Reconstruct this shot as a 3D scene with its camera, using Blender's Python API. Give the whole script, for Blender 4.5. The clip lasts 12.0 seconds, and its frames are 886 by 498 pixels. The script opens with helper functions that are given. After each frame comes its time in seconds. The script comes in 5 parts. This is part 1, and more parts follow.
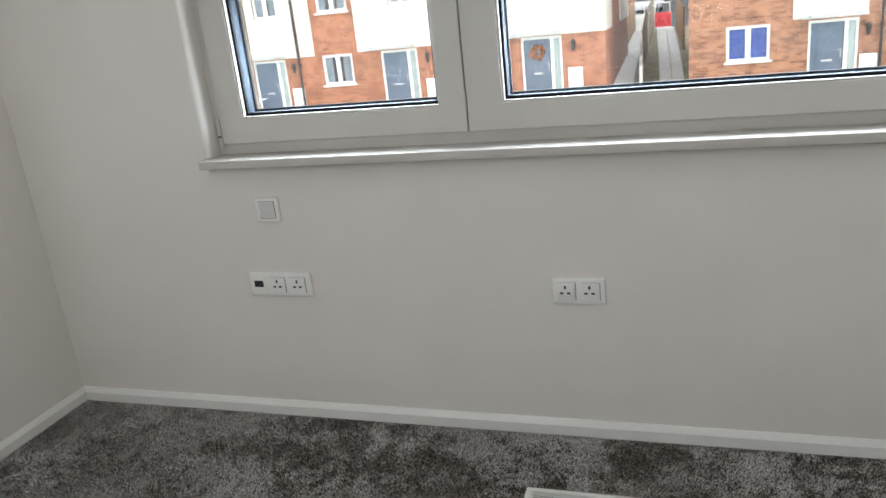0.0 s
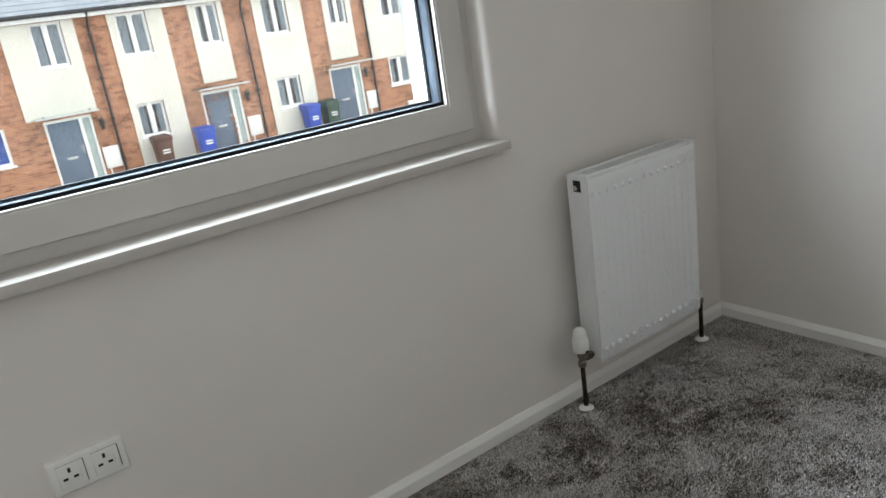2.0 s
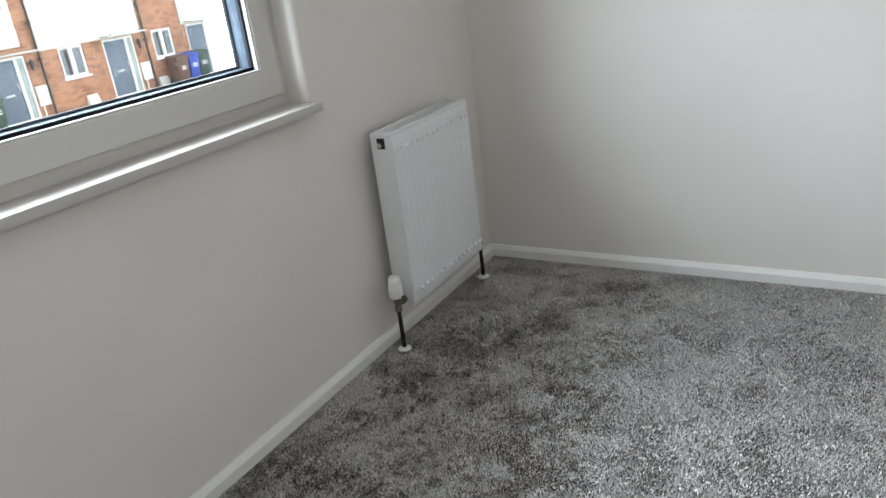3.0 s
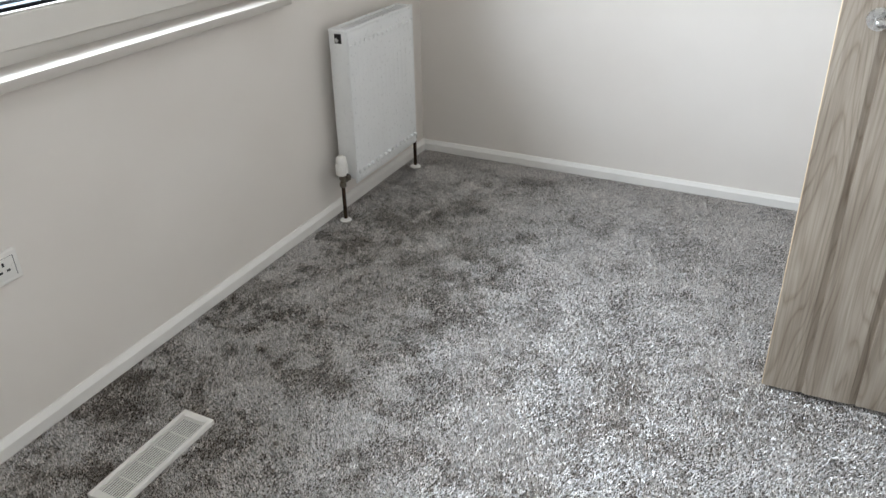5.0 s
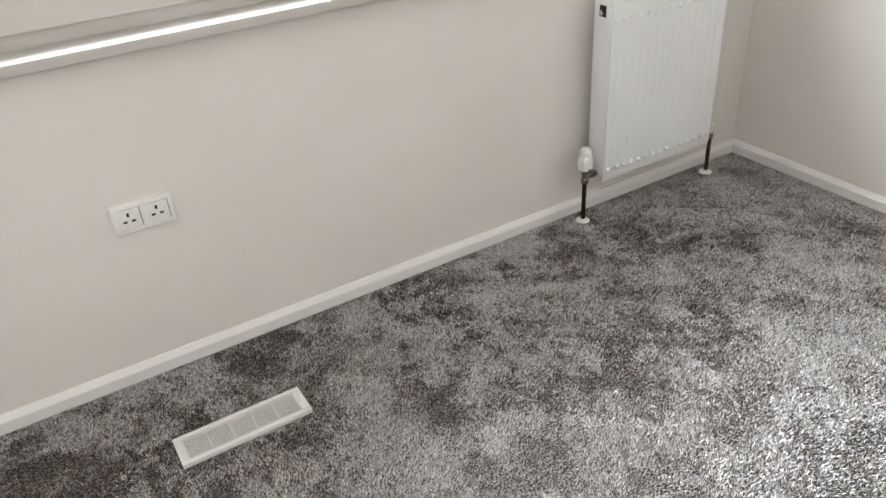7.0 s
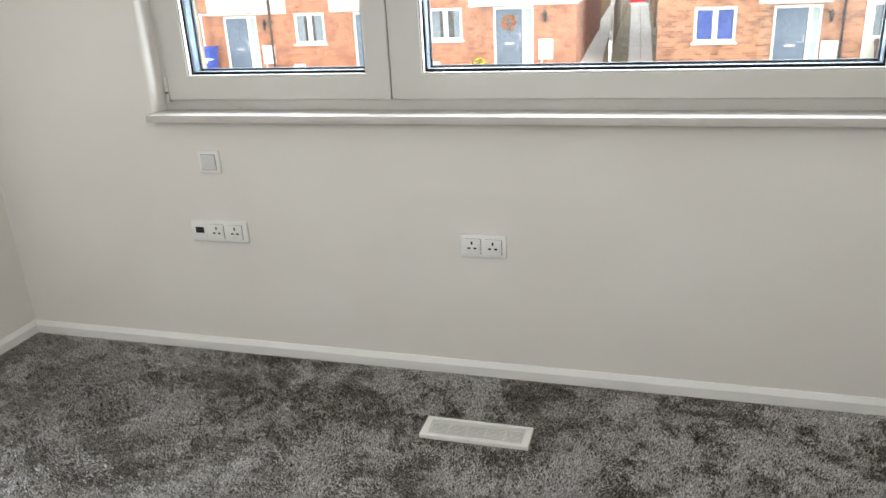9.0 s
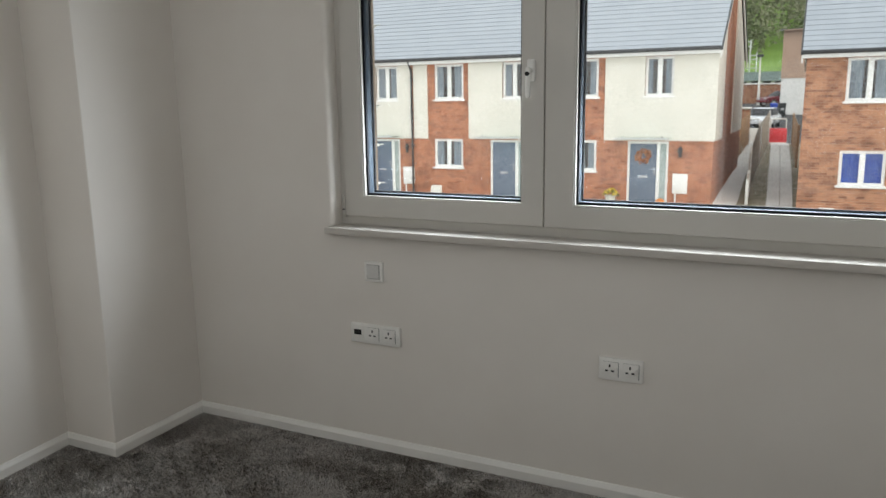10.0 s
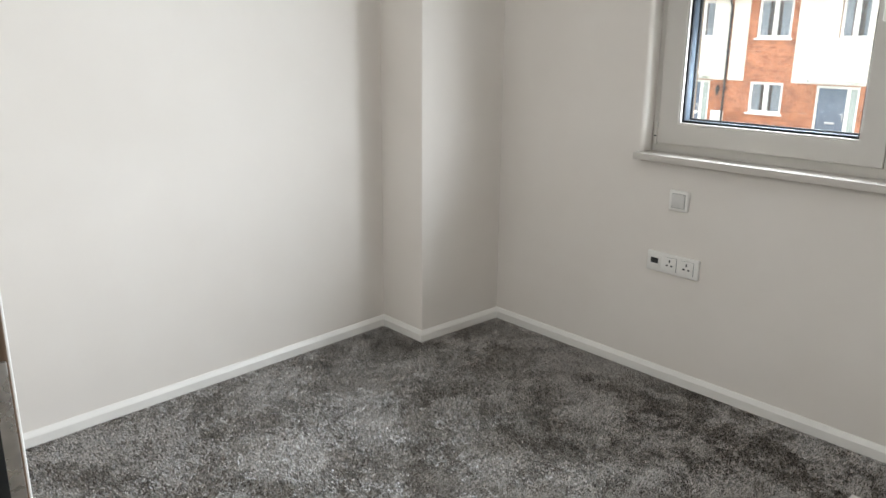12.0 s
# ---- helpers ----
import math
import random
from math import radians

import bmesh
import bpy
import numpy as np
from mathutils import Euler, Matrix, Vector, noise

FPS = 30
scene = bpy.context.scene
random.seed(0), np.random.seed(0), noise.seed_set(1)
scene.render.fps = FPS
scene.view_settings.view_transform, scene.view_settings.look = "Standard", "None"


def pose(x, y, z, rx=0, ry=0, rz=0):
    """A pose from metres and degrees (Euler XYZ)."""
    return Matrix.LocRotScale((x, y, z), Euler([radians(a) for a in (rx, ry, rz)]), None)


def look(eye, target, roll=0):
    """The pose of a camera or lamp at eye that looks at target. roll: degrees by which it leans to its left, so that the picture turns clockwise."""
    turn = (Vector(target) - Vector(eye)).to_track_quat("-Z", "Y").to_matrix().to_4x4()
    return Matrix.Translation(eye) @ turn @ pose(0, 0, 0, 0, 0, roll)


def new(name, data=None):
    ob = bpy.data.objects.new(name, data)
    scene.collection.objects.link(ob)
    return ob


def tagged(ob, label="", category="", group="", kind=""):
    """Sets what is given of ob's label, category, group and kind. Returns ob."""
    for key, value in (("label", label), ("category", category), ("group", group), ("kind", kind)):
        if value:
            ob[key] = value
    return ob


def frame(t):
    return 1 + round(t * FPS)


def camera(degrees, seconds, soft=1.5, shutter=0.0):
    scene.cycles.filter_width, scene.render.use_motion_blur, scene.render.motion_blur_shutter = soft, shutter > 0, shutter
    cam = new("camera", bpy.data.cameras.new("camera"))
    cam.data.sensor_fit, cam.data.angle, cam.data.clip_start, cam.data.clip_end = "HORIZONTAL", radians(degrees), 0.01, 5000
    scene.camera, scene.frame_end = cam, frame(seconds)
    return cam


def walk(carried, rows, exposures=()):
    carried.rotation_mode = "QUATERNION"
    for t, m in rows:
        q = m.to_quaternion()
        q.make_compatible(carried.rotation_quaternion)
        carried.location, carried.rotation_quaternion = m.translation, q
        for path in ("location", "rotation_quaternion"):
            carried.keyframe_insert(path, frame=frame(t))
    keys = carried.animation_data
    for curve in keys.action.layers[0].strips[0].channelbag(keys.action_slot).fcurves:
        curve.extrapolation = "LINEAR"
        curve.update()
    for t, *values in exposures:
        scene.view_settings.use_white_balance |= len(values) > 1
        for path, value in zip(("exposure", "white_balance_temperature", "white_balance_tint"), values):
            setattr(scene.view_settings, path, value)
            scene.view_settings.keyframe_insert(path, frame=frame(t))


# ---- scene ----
cam = camera(60.8, 12.0)
PATH = [
    (0, (2.273, -2.088, 1.329), (1.651, -0.289, 0.714), -6.2),
    (0.5, (2.231, -1.953, 1.322), (2.028, -0.062, 0.704), -6.7),
    (1, (2.094, -1.879, 1.312), (2.419, -0.021, 0.647), -8.9),
    (1.5, (1.96, -1.791, 1.306), (2.724, -0.06, 0.661), -9.4),
    (2, (1.817, -1.661, 1.312), (2.9, -0.094, 0.705), -8.5),
    (2.5, (1.59, -1.596, 1.307), (2.948, -0.283, 0.651), -7.7),
    (3, (1.461, -1.514, 1.305), (3.033, -0.519, 0.57), -7.5),
    (3.5, (1.337, -1.493, 1.341), (3.006, -0.744, 0.533), -6.0),
    (3.7, (1.275, -1.490, 1.348), (2.962, -0.827, 0.504), -4.9),
    (5.3, (1.014, -1.764, 1.415), (2.517, -0.904, 0.422), -0.2),
    (5.5, (1.056, -1.8, 1.411), (2.498, -0.852, 0.406), -0.5),
    (6, (1.218, -1.808, 1.402), (2.511, -0.686, 0.373), -0.9),
    (6.5, (1.482, -1.833, 1.402), (2.585, -0.559, 0.333), -2.0),
    (6.7, (1.596, -1.859, 1.397), (2.604, -0.506, 0.331), -3.0),
    (8.3, (2.379, -2.031, 1.343), (2.257, -0.249, 0.443), -4.0),
    (8.5, (2.419, -2.103, 1.346), (2.172, -0.309, 0.497), -3.6),
    (9, (2.508, -2.298, 1.369), (1.969, -0.505, 0.665), -3.0),
    (9.5, (2.55, -2.395, 1.395), (1.79, -0.615, 0.892), -2.8),
    (10, (2.498, -2.524, 1.418), (1.642, -0.758, 1.032), -0.9),
    (10.5, (2.482, -2.588, 1.409), (1.444, -0.916, 1.052), 1.3),
    (11, (2.493, -2.613, 1.395), (1.216, -1.132, 0.975), 2.3),
    (11.5, (2.5, -2.629, 1.374), (1.049, -1.345, 0.879), 1.7),
    (12, (2.499, -2.634, 1.36), (1.071, -1.341, 0.822), 0.5),
]
EXPOSURES = [(0, -0.18, 6450, 10), (0.5, -0.57, 6400, 10), (1, -0.54, 6450, 10), (1.5, -0.42, 6500, 10), (2, -0.51, 6500, 10), (2.5, -0.46, 6400, 10), (3, -0.23, 6350, 9), (3.5, -0.08, 6500, 9), (5.3, 0.20, 6550, 12), (6, 0.38, 6650, 13), (6.7, 0.48, 6800, 13), (8.3, 0.42, 6850, 12), (9, 0.32, 6650, 9), (9.5, -0.44, 6600, 8), (10, -0.80, 6750, 10), (10.5, -0.99, 7250, 13), (11, -0.80, 7200, 14), (11.5, -0.36, 6850, 11), (12, -0.06, 6750, 11)]
walk(cam, [(t, look(eye, target, roll)) for t, eye, target, roll in PATH], EXPOSURES)

# ---- light ----
SUN_EL, SUN_AZ = 40.0, 128.0
world = bpy.data.worlds.new("overcast_sky")
scene.world = world
world.use_nodes = True
wn, wl = world.node_tree.nodes, world.node_tree.links
wn.clear()
sky = wn.new("ShaderNodeTexSky")
sky.sky_type = 'NISHITA'
sky.sun_disc = False
sky.sun_elevation = radians(SUN_EL)
sky.sun_rotation = radians(SUN_AZ)
sky.air_density, sky.dust_density, sky.ozone_density = 1.0, 4.0, 1.0
haze = wn.new("ShaderNodeMixRGB")
haze.inputs[0].default_value = 0.75
haze.inputs[2].default_value = (8.0, 8.3, 8.8, 1)
bgn = wn.new("ShaderNodeBackground")
bgn.inputs[1].default_value = 0.43
won = wn.new("ShaderNodeOutputWorld")
wl.new(sky.outputs[0], haze.inputs[1])
wl.new(haze.outputs[0], bgn.inputs[0])
wl.new(bgn.outputs[0], won.inputs[0])

sun_data = bpy.data.lights.new("sun", 'SUN')
sun_data.energy, sun_data.angle, sun_data.color = 1.15, radians(30), (1.0, 0.96, 0.9)
sun = new("sun", sun_data)
az, el = radians(SUN_AZ), radians(SUN_EL)
sun.matrix_world = look((math.sin(az) * math.cos(el) * 60, math.cos(az) * math.cos(el) * 60, math.sin(el) * 60), (0, 0, 0))

# the sky's light in the window opening, slanting down into the room
for z, watts in ((1.16, 60.0), (1.30, 47.0), (1.46, 11.0), (1.66, 2.0)):
    day_data = bpy.data.lights.new("window_daylight", 'AREA')
    day_data.shape, day_data.size, day_data.size_y = 'RECTANGLE', 2.2, 0.15
    day_data.energy, day_data.color, day_data.spread = watts, (0.785, 0.895, 1.0), radians(160)
    new("window_daylight", day_data).matrix_world = look((1.99, 0.250, z), (1.99, 0.250 - math.cos(radians(14)), z - math.sin(radians(14))))


# ---- materials ----
def material(name, rough=0.6, metal=0.0):
    m = bpy.data.materials.new(name)
    m.use_nodes = True
    n, l = m.node_tree.nodes, m.node_tree.links
    b = n["Principled BSDF"]
    b.inputs["Roughness"].default_value = rough
    b.inputs["Metallic"].default_value = metal
    return m, n, l, b


def place(n, l, scale=(1, 1, 1), coords="Object"):
    tc = n.new("ShaderNodeTexCoord")
    mp = n.new("ShaderNodeMapping")
    mp.inputs["Scale"].default_value = scale
    l.new(tc.outputs[coords], mp.inputs[0])
    return mp.outputs[0]


def ramp(n, l, src, stops):
    r = n.new("ShaderNodeValToRGB")
    while len(r.color_ramp.elements) < len(stops):
        r.color_ramp.elements.new(0.5)
    for e, (p, c) in zip(r.color_ramp.elements, stops):
        e.position, e.color = p, (*c, 1)
    l.new(src, r.inputs[0])
    return r.outputs[0]


def noisy(name, ca, cb, scale=8.0, rough=0.6, metal=0.0, bump=0.0, fine=120.0, spread=0.1, stretch=(1, 1, 1)):
    """A surface whose colour drifts between two tones, with fine relief."""
    m, n, l, b = material(name, rough, metal)
    v = place(n, l, stretch)
    a = n.new("ShaderNodeTexNoise")
    a.inputs["Scale"].default_value, a.inputs["Detail"].default_value = scale, 5
    f = n.new("ShaderNodeTexNoise")
    f.inputs["Scale"].default_value, f.inputs["Detail"].default_value = fine, 3
    l.new(v, a.inputs[0]), l.new(v, f.inputs[0])
    l.new(ramp(n, l, a.outputs[0], [(0.35, ca), (0.65, cb)]), b.inputs["Base Color"])
    rr = n.new("ShaderNodeMapRange")
    rr.inputs[3].default_value, rr.inputs[4].default_value = max(rough - spread, 0.03), min(rough + spread, 1)
    l.new(f.outputs[0], rr.inputs[0]), l.new(rr.outputs[0], b.inputs["Roughness"])
    if bump:
        bp = n.new("ShaderNodeBump")
        bp.inputs["Strength"].default_value, bp.inputs["Distance"].default_value = bump, 0.002
        l.new(f.outputs[0], bp.inputs["Height"]), l.new(bp.outputs[0], b.inputs["Normal"])
    return m


M_WALL = noisy("wall_paint", (0.748, 0.695, 0.640), (0.775, 0.725, 0.672), 2.5, 0.75, bump=0.12, fine=260)
M_CEIL = noisy("ceiling_paint", (0.80, 0.78, 0.75), (0.83, 0.81, 0.78), 2, 0.85, bump=0.1, fine=200)
M_TRIM = noisy("white_gloss_paint", (0.79, 0.765, 0.725), (0.82, 0.795, 0.755), 5, 0.38, bump=0.04, fine=60)
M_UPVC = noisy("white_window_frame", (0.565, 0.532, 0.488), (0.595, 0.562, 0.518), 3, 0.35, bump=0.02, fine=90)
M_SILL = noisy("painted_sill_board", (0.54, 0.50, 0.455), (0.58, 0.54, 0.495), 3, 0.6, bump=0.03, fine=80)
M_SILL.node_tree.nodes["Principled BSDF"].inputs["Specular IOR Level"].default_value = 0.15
M_PLATE = noisy("white_plastic", (0.80, 0.775, 0.735), (0.83, 0.805, 0.765), 30, 0.35)
M_ROCKER = noisy("pale_grey_plastic", (0.66, 0.64, 0.61), (0.70, 0.68, 0.65), 30, 0.4)
M_RAD = noisy("radiator_enamel", (0.80, 0.80, 0.79), (0.83, 0.83, 0.82), 6, 0.3, bump=0.03, fine=70)
M_BLACK = noisy("black_rubber", (0.012, 0.012, 0.014), (0.02, 0.02, 0.022), 40, 0.5)
M_DARK = noisy("dark_hole", (0.01, 0.009, 0.008), (0.016, 0.015, 0.013), 60, 0.8)
M_SEAL = noisy("window_seal_rubber", (0.006, 0.007, 0.009), (0.011, 0.012, 0.015), 40, 0.9)
M_SPACER = noisy("spacer_bar", (0.03, 0.04, 0.055), (0.05, 0.065, 0.085), 30, 0.8, 0.0)
for dull in (M_SEAL, M_SPACER):
    dull.node_tree.nodes["Principled BSDF"].inputs["Specular IOR Level"].default_value = 0.12
M_COPPER = noisy("tarnished_copper", (0.055, 0.038, 0.024), (0.11, 0.075, 0.048), 40, 0.45, 0.9)
M_BRASS = noisy("dull_brass", (0.16, 0.14, 0.11), (0.26, 0.23, 0.18), 60, 0.35, 0.9)
M_CHROME = noisy("brushed_steel", (0.52, 0.52, 0.52), (0.62, 0.62, 0.61), 80, 0.28, 1.0)
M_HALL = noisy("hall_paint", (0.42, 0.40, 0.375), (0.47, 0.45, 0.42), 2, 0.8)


def wood(name, ca, cb, cc, rough=0.5, along=2):
    m, n, l, b = material(name, rough)
    stretch = [26.0, 26.0, 26.0]
    stretch[along] = 1.6
    v = place(n, l, tuple(stretch))
    warp = n.new("ShaderNodeTexNoise")
    warp.inputs["Scale"].default_value, warp.inputs["Detail"].default_value = 0.35, 3
    l.new(v, warp.inputs[0])
    add = n.new("ShaderNodeVectorMath")
    add.operation = 'MULTIPLY_ADD'
    add.inputs[1].default_value = (7, 7, 7)
    l.new(warp.outputs["Color"], add.inputs[0]), l.new(v, add.inputs[2])
    g = n.new("ShaderNodeTexNoise")
    g.inputs["Scale"].default_value, g.inputs["Detail"].default_value = 0.5, 6
    l.new(add.outputs[0], g.inputs[0])
    f = n.new("ShaderNodeTexNoise")
    f.inputs["Scale"].default_value, f.inputs["Detail"].default_value = 5, 4
    l.new(v, f.inputs[0])
    mx = n.new("ShaderNodeMixRGB")
    mx.inputs[0].default_value = 0.3
    l.new(g.outputs[0], mx.inputs[1]), l.new(f.outputs[0], mx.inputs[2])
    l.new(ramp(n, l, mx.outputs[0], [(0.36, ca), (0.5, cb), (0.64, cc)]), b.inputs["Base Color"])
    bp = n.new("ShaderNodeBump")
    bp.inputs["Strength"].default_value, bp.inputs["Distance"].default_value = 0.15, 0.001
    l.new(f.outputs[0], bp.inputs["Height"]), l.new(bp.outputs[0], b.inputs["Normal"])
    return m


def oak(name, ca, cb, cc, rough=0.5):
    """Veneer with arched growth rings, each plank cut from another place."""
    m, n, l, b = material(name, rough)
    tc, info = n.new("ShaderNodeTexCoord"), n.new("ShaderNodeObjectInfo")
    shift = n.new("ShaderNodeVectorMath")
    shift.operation = 'MULTIPLY_ADD'
    shift.inputs[1].default_value = (0.0, 7.0, 23.0)
    l.new(info.outputs["Random"], shift.inputs[0]), l.new(tc.outputs["Object"], shift.inputs[2])
    mp, mf = n.new("ShaderNodeMapping"), n.new("ShaderNodeMapping")
    mp.inputs["Scale"].default_value, mf.inputs["Scale"].default_value = (3.0, 9.0, 1.15), (150, 190, 5)
    l.new(shift.outputs[0], mp.inputs[0]), l.new(shift.outputs[0], mf.inputs[0])
    hills, fibre, tone = n.new("ShaderNodeTexNoise"), n.new("ShaderNodeTexNoise"), n.new("ShaderNodeTexNoise")
    hills.inputs["Scale"].default_value, hills.inputs["Detail"].default_value, hills.inputs["Roughness"].default_value = 1.0, 2.0, 0.35
    fibre.inputs["Scale"].default_value, fibre.inputs["Detail"].default_value = 1.0, 3
    tone.inputs["Scale"].default_value, tone.inputs["Detail"].default_value = 2.2, 3
    l.new(mp.outputs[0], hills.inputs[0]), l.new(mf.outputs[0], fibre.inputs[0]), l.new(mp.outputs[0], tone.inputs[0])
    k = n.new("ShaderNodeMath")
    k.operation = 'MULTIPLY'
    k.inputs[1].default_value = 17.0
    fr = n.new("ShaderNodeMath")
    fr.operation = 'FRACT'
    l.new(hills.outputs[0], k.inputs[0]), l.new(k.outputs[0], fr.inputs[0])
    rings = ramp(n, l, fr.outputs[0], [(0.0, cb), (0.12, cc), (0.7, cc), (0.93, ca), (1.0, cb)])
    mx, my = n.new("ShaderNodeMixRGB"), n.new("ShaderNodeMixRGB")
    mx.inputs[0].default_value = 0.62
    l.new(rings, mx.inputs[1]), l.new(ramp(n, l, tone.outputs[0], [(0.3, ca), (0.5, cb), (0.7, cc)]), mx.inputs[2])
    my.blend_type, my.inputs[0].default_value = 'MULTIPLY', 1.0
    l.new(mx.outputs[0], my.inputs[1]), l.new(ramp(n, l, fibre.outputs[0], [(0.3, (0.74, 0.72, 0.70)), (0.6, (1, 1, 1))]), my.inputs[2])
    l.new(my.outputs[0], b.inputs["Base Color"])
    bp = n.new("ShaderNodeBump")
    bp.inputs["Strength"].default_value, bp.inputs["Distance"].default_value = 0.15, 0.001
    l.new(fibre.outputs[0], bp.inputs["Height"]), l.new(bp.outputs[0], b.inputs["Normal"])
    return m


M_OAK = oak("pale_oak_veneer", (0.20, 0.155, 0.115), (0.34, 0.285, 0.228), (0.43, 0.37, 0.308))
M_LIP = wood("raw_edge_wood", (0.50, 0.37, 0.24), (0.60, 0.46, 0.31), (0.66, 0.53, 0.38))
M_JAMB = wood("brown_door_lining", (0.075, 0.042, 0.02), (0.12, 0.07, 0.036), (0.16, 0.10, 0.055))
M_FENCE = wood("weathered_fence_wood", (0.24, 0.20, 0.16), (0.36, 0.31, 0.25), (0.48, 0.42, 0.35), 0.8)
M_FENCE_NEW = wood("tan_fence_wood", (0.28, 0.16, 0.08), (0.40, 0.24, 0.13), (0.5, 0.32, 0.19), 0.8)


def carpet_material():
    m, n, l, b = material("grey_carpet_pile", 0.45)
    v = place(n, l)
    # patch noise puts the leaning pile's light and shade into the colour
    a = n.new("ShaderNodeTexNoise")
    a.inputs["Scale"].default_value, a.inputs["Detail"].default_value = 7.5, 5
    l.new(v, a.inputs[0])
    geo = n.new("ShaderNodeNewGeometry")
    mx = n.new("ShaderNodeMixRGB")
    mx.inputs[0].default_value = 0.72
    l.new(a.outputs[0], mx.inputs[1]), l.new(geo.outputs["Random Per Island"], mx.inputs[2])
    l.new(ramp(n, l, mx.outputs[0], [(0.18, (0.022, 0.0140, 0.0086)), (0.5, (0.108, 0.074, 0.048)), (0.84, (0.62, 0.555, 0.49))]), b.inputs["Base Color"])
    b.inputs["Sheen Weight"].default_value = 0.1
    b.inputs["Sheen Roughness"].default_value = 0.3
    b.inputs["Specular IOR Level"].default_value = 1.0
    b.inputs["IOR"].default_value = 2.6
    return m


M_CARPET = carpet_material()
M_BACKING = noisy("carpet_backing", (0.06, 0.046, 0.034), (0.09, 0.070, 0.052), 30, 0.9, bump=0.4, fine=300)


def glass_material(name, gloss=0.06, tint=(0.99, 0.99, 0.99)):
    m = bpy.data.materials.new(name)
    m.use_nodes = True
    n, l = m.node_tree.nodes, m.node_tree.links
    n.clear()
    t = n.new("ShaderNodeBsdfTransparent")
    t.inputs[0].default_value = (*tint, 1)
    g = n.new("ShaderNodeBsdfGlossy")
    g.inputs["Roughness"].default_value = 0.01
    mx = n.new("ShaderNodeMixShader")
    mx.inputs[0].default_value = gloss
    o = n.new("ShaderNodeOutputMaterial")
    l.new(t.outputs[0], mx.inputs[1]), l.new(g.outputs[0], mx.inputs[2]), l.new(mx.outputs[0], o.inputs[0])
    return m


M_GLASS = glass_material("window_glass", 0.03, (0.935, 0.945, 0.94))
M_FARGLASS = glass_material("house_window_glass", 0.06, (0.92, 0.95, 0.97))
M_FROST = noisy("frosted_glass", (0.33, 0.40, 0.39), (0.42, 0.48, 0.47), 4, 0.25)
M_CANOPY = glass_material("canopy_glass", 0.25, (0.80, 0.90, 0.86))


def brick_material(name, c1, c2, mortar, bw=0.225, bh=0.075):
    m, n, l, b = material(name, 0.85)
    tc = n.new("ShaderNodeTexCoord")
    sp = n.new("ShaderNodeSeparateXYZ")
    l.new(tc.outputs["Object"], sp.inputs[0])
    ad = n.new("ShaderNodeMath")
    l.new(sp.outputs[0], ad.inputs[0]), l.new(sp.outputs[1], ad.inputs[1])
    cb = n.new("ShaderNodeCombineXYZ")
    l.new(ad.outputs[0], cb.inputs[0]), l.new(sp.outputs[2], cb.inputs[1])
    t = n.new("ShaderNodeTexBrick")
    t.inputs["Scale"].default_value = 1.0
    t.inputs["Brick Width"].default_value, t.inputs["Row Height"].default_value = bw, bh
    t.inputs["Mortar Size"].default_value, t.inputs["Mortar Smooth"].default_value = 0.006, 0.3
    t.inputs["Bias"].default_value = -0.25
    t.inputs["Color1"].default_value, t.inputs["Color2"].default_value = (*c1, 1), (*c2, 1)
    t.inputs["Mortar"].default_value = (*mortar, 1)
    l.new(cb.outputs[0], t.inputs[0])
    a = n.new("ShaderNodeTexNoise")
    a.inputs["Scale"].default_value, a.inputs["Detail"].default_value = 2.4, 6
    l.new(tc.outputs["Object"], a.inputs[0])
    t2 = n.new("ShaderNodeTexBrick")
    for key in ("Scale", "Brick Width", "Row Height", "Mortar Size", "Mortar Smooth"):
        t2.inputs[key].default_value = t.inputs[key].default_value
    t2.inputs["Bias"].default_value = -0.62
    t2.inputs["Color1"].default_value, t2.inputs["Color2"].default_value, t2.inputs["Mortar"].default_value = (1, 1, 1, 1), (0.34, 0.33, 0.34, 1), (1, 1, 1, 1)
    l.new(cb.outputs[0], t2.inputs[0])
    dk = n.new("ShaderNodeMixRGB")
    dk.blend_type = 'MULTIPLY'
    dk.inputs[0].default_value = 1
    l.new(t.outputs[0], dk.inputs[1]), l.new(t2.outputs[0], dk.inputs[2])
    mx = n.new("ShaderNodeMixRGB")
    mx.blend_type = 'MULTIPLY'
    mx.inputs[0].default_value = 1
    l.new(dk.outputs[0], mx.inputs[1])
    l.new(ramp(n, l, a.outputs[0], [(0.32, (0.66, 0.62, 0.60)), (0.5, (0.95, 0.93, 0.9)), (0.68, (1.0, 1.0, 1.0))]), mx.inputs[2])
    l.new(mx.outputs[0], b.inputs["Base Color"])
    bp = n.new("ShaderNodeBump")
    bp.inputs["Strength"].default_value, bp.inputs["Distance"].default_value = 0.5, 0.006
    bp.invert = True
    l.new(t.outputs["Fac"], bp.inputs["Height"]), l.new(bp.outputs[0], b.inputs["Normal"])
    return m


M_BRICK = brick_material("red_multi_brick", (0.52, 0.20, 0.105), (0.36, 0.125, 0.065), (0.44, 0.29, 0.20))
M_BRICK_MIX = brick_material("mottled_brick", (0.50, 0.235, 0.135), (0.27, 0.105, 0.065), (0.50, 0.37, 0.27))
M_BRICK_FAR = brick_material("garden_wall_brick", (0.40, 0.19, 0.11), (0.26, 0.11, 0.07), (0.36, 0.28, 0.2))
M_RENDER = noisy("cream_render", (0.70, 0.675, 0.60), (0.75, 0.725, 0.65), 1.2, 0.9, bump=0.3, fine=60)
M_RENDER_W = noisy("white_render", (0.72, 0.72, 0.70), (0.78, 0.78, 0.76), 1.5, 0.9, bump=0.8, fine=90)
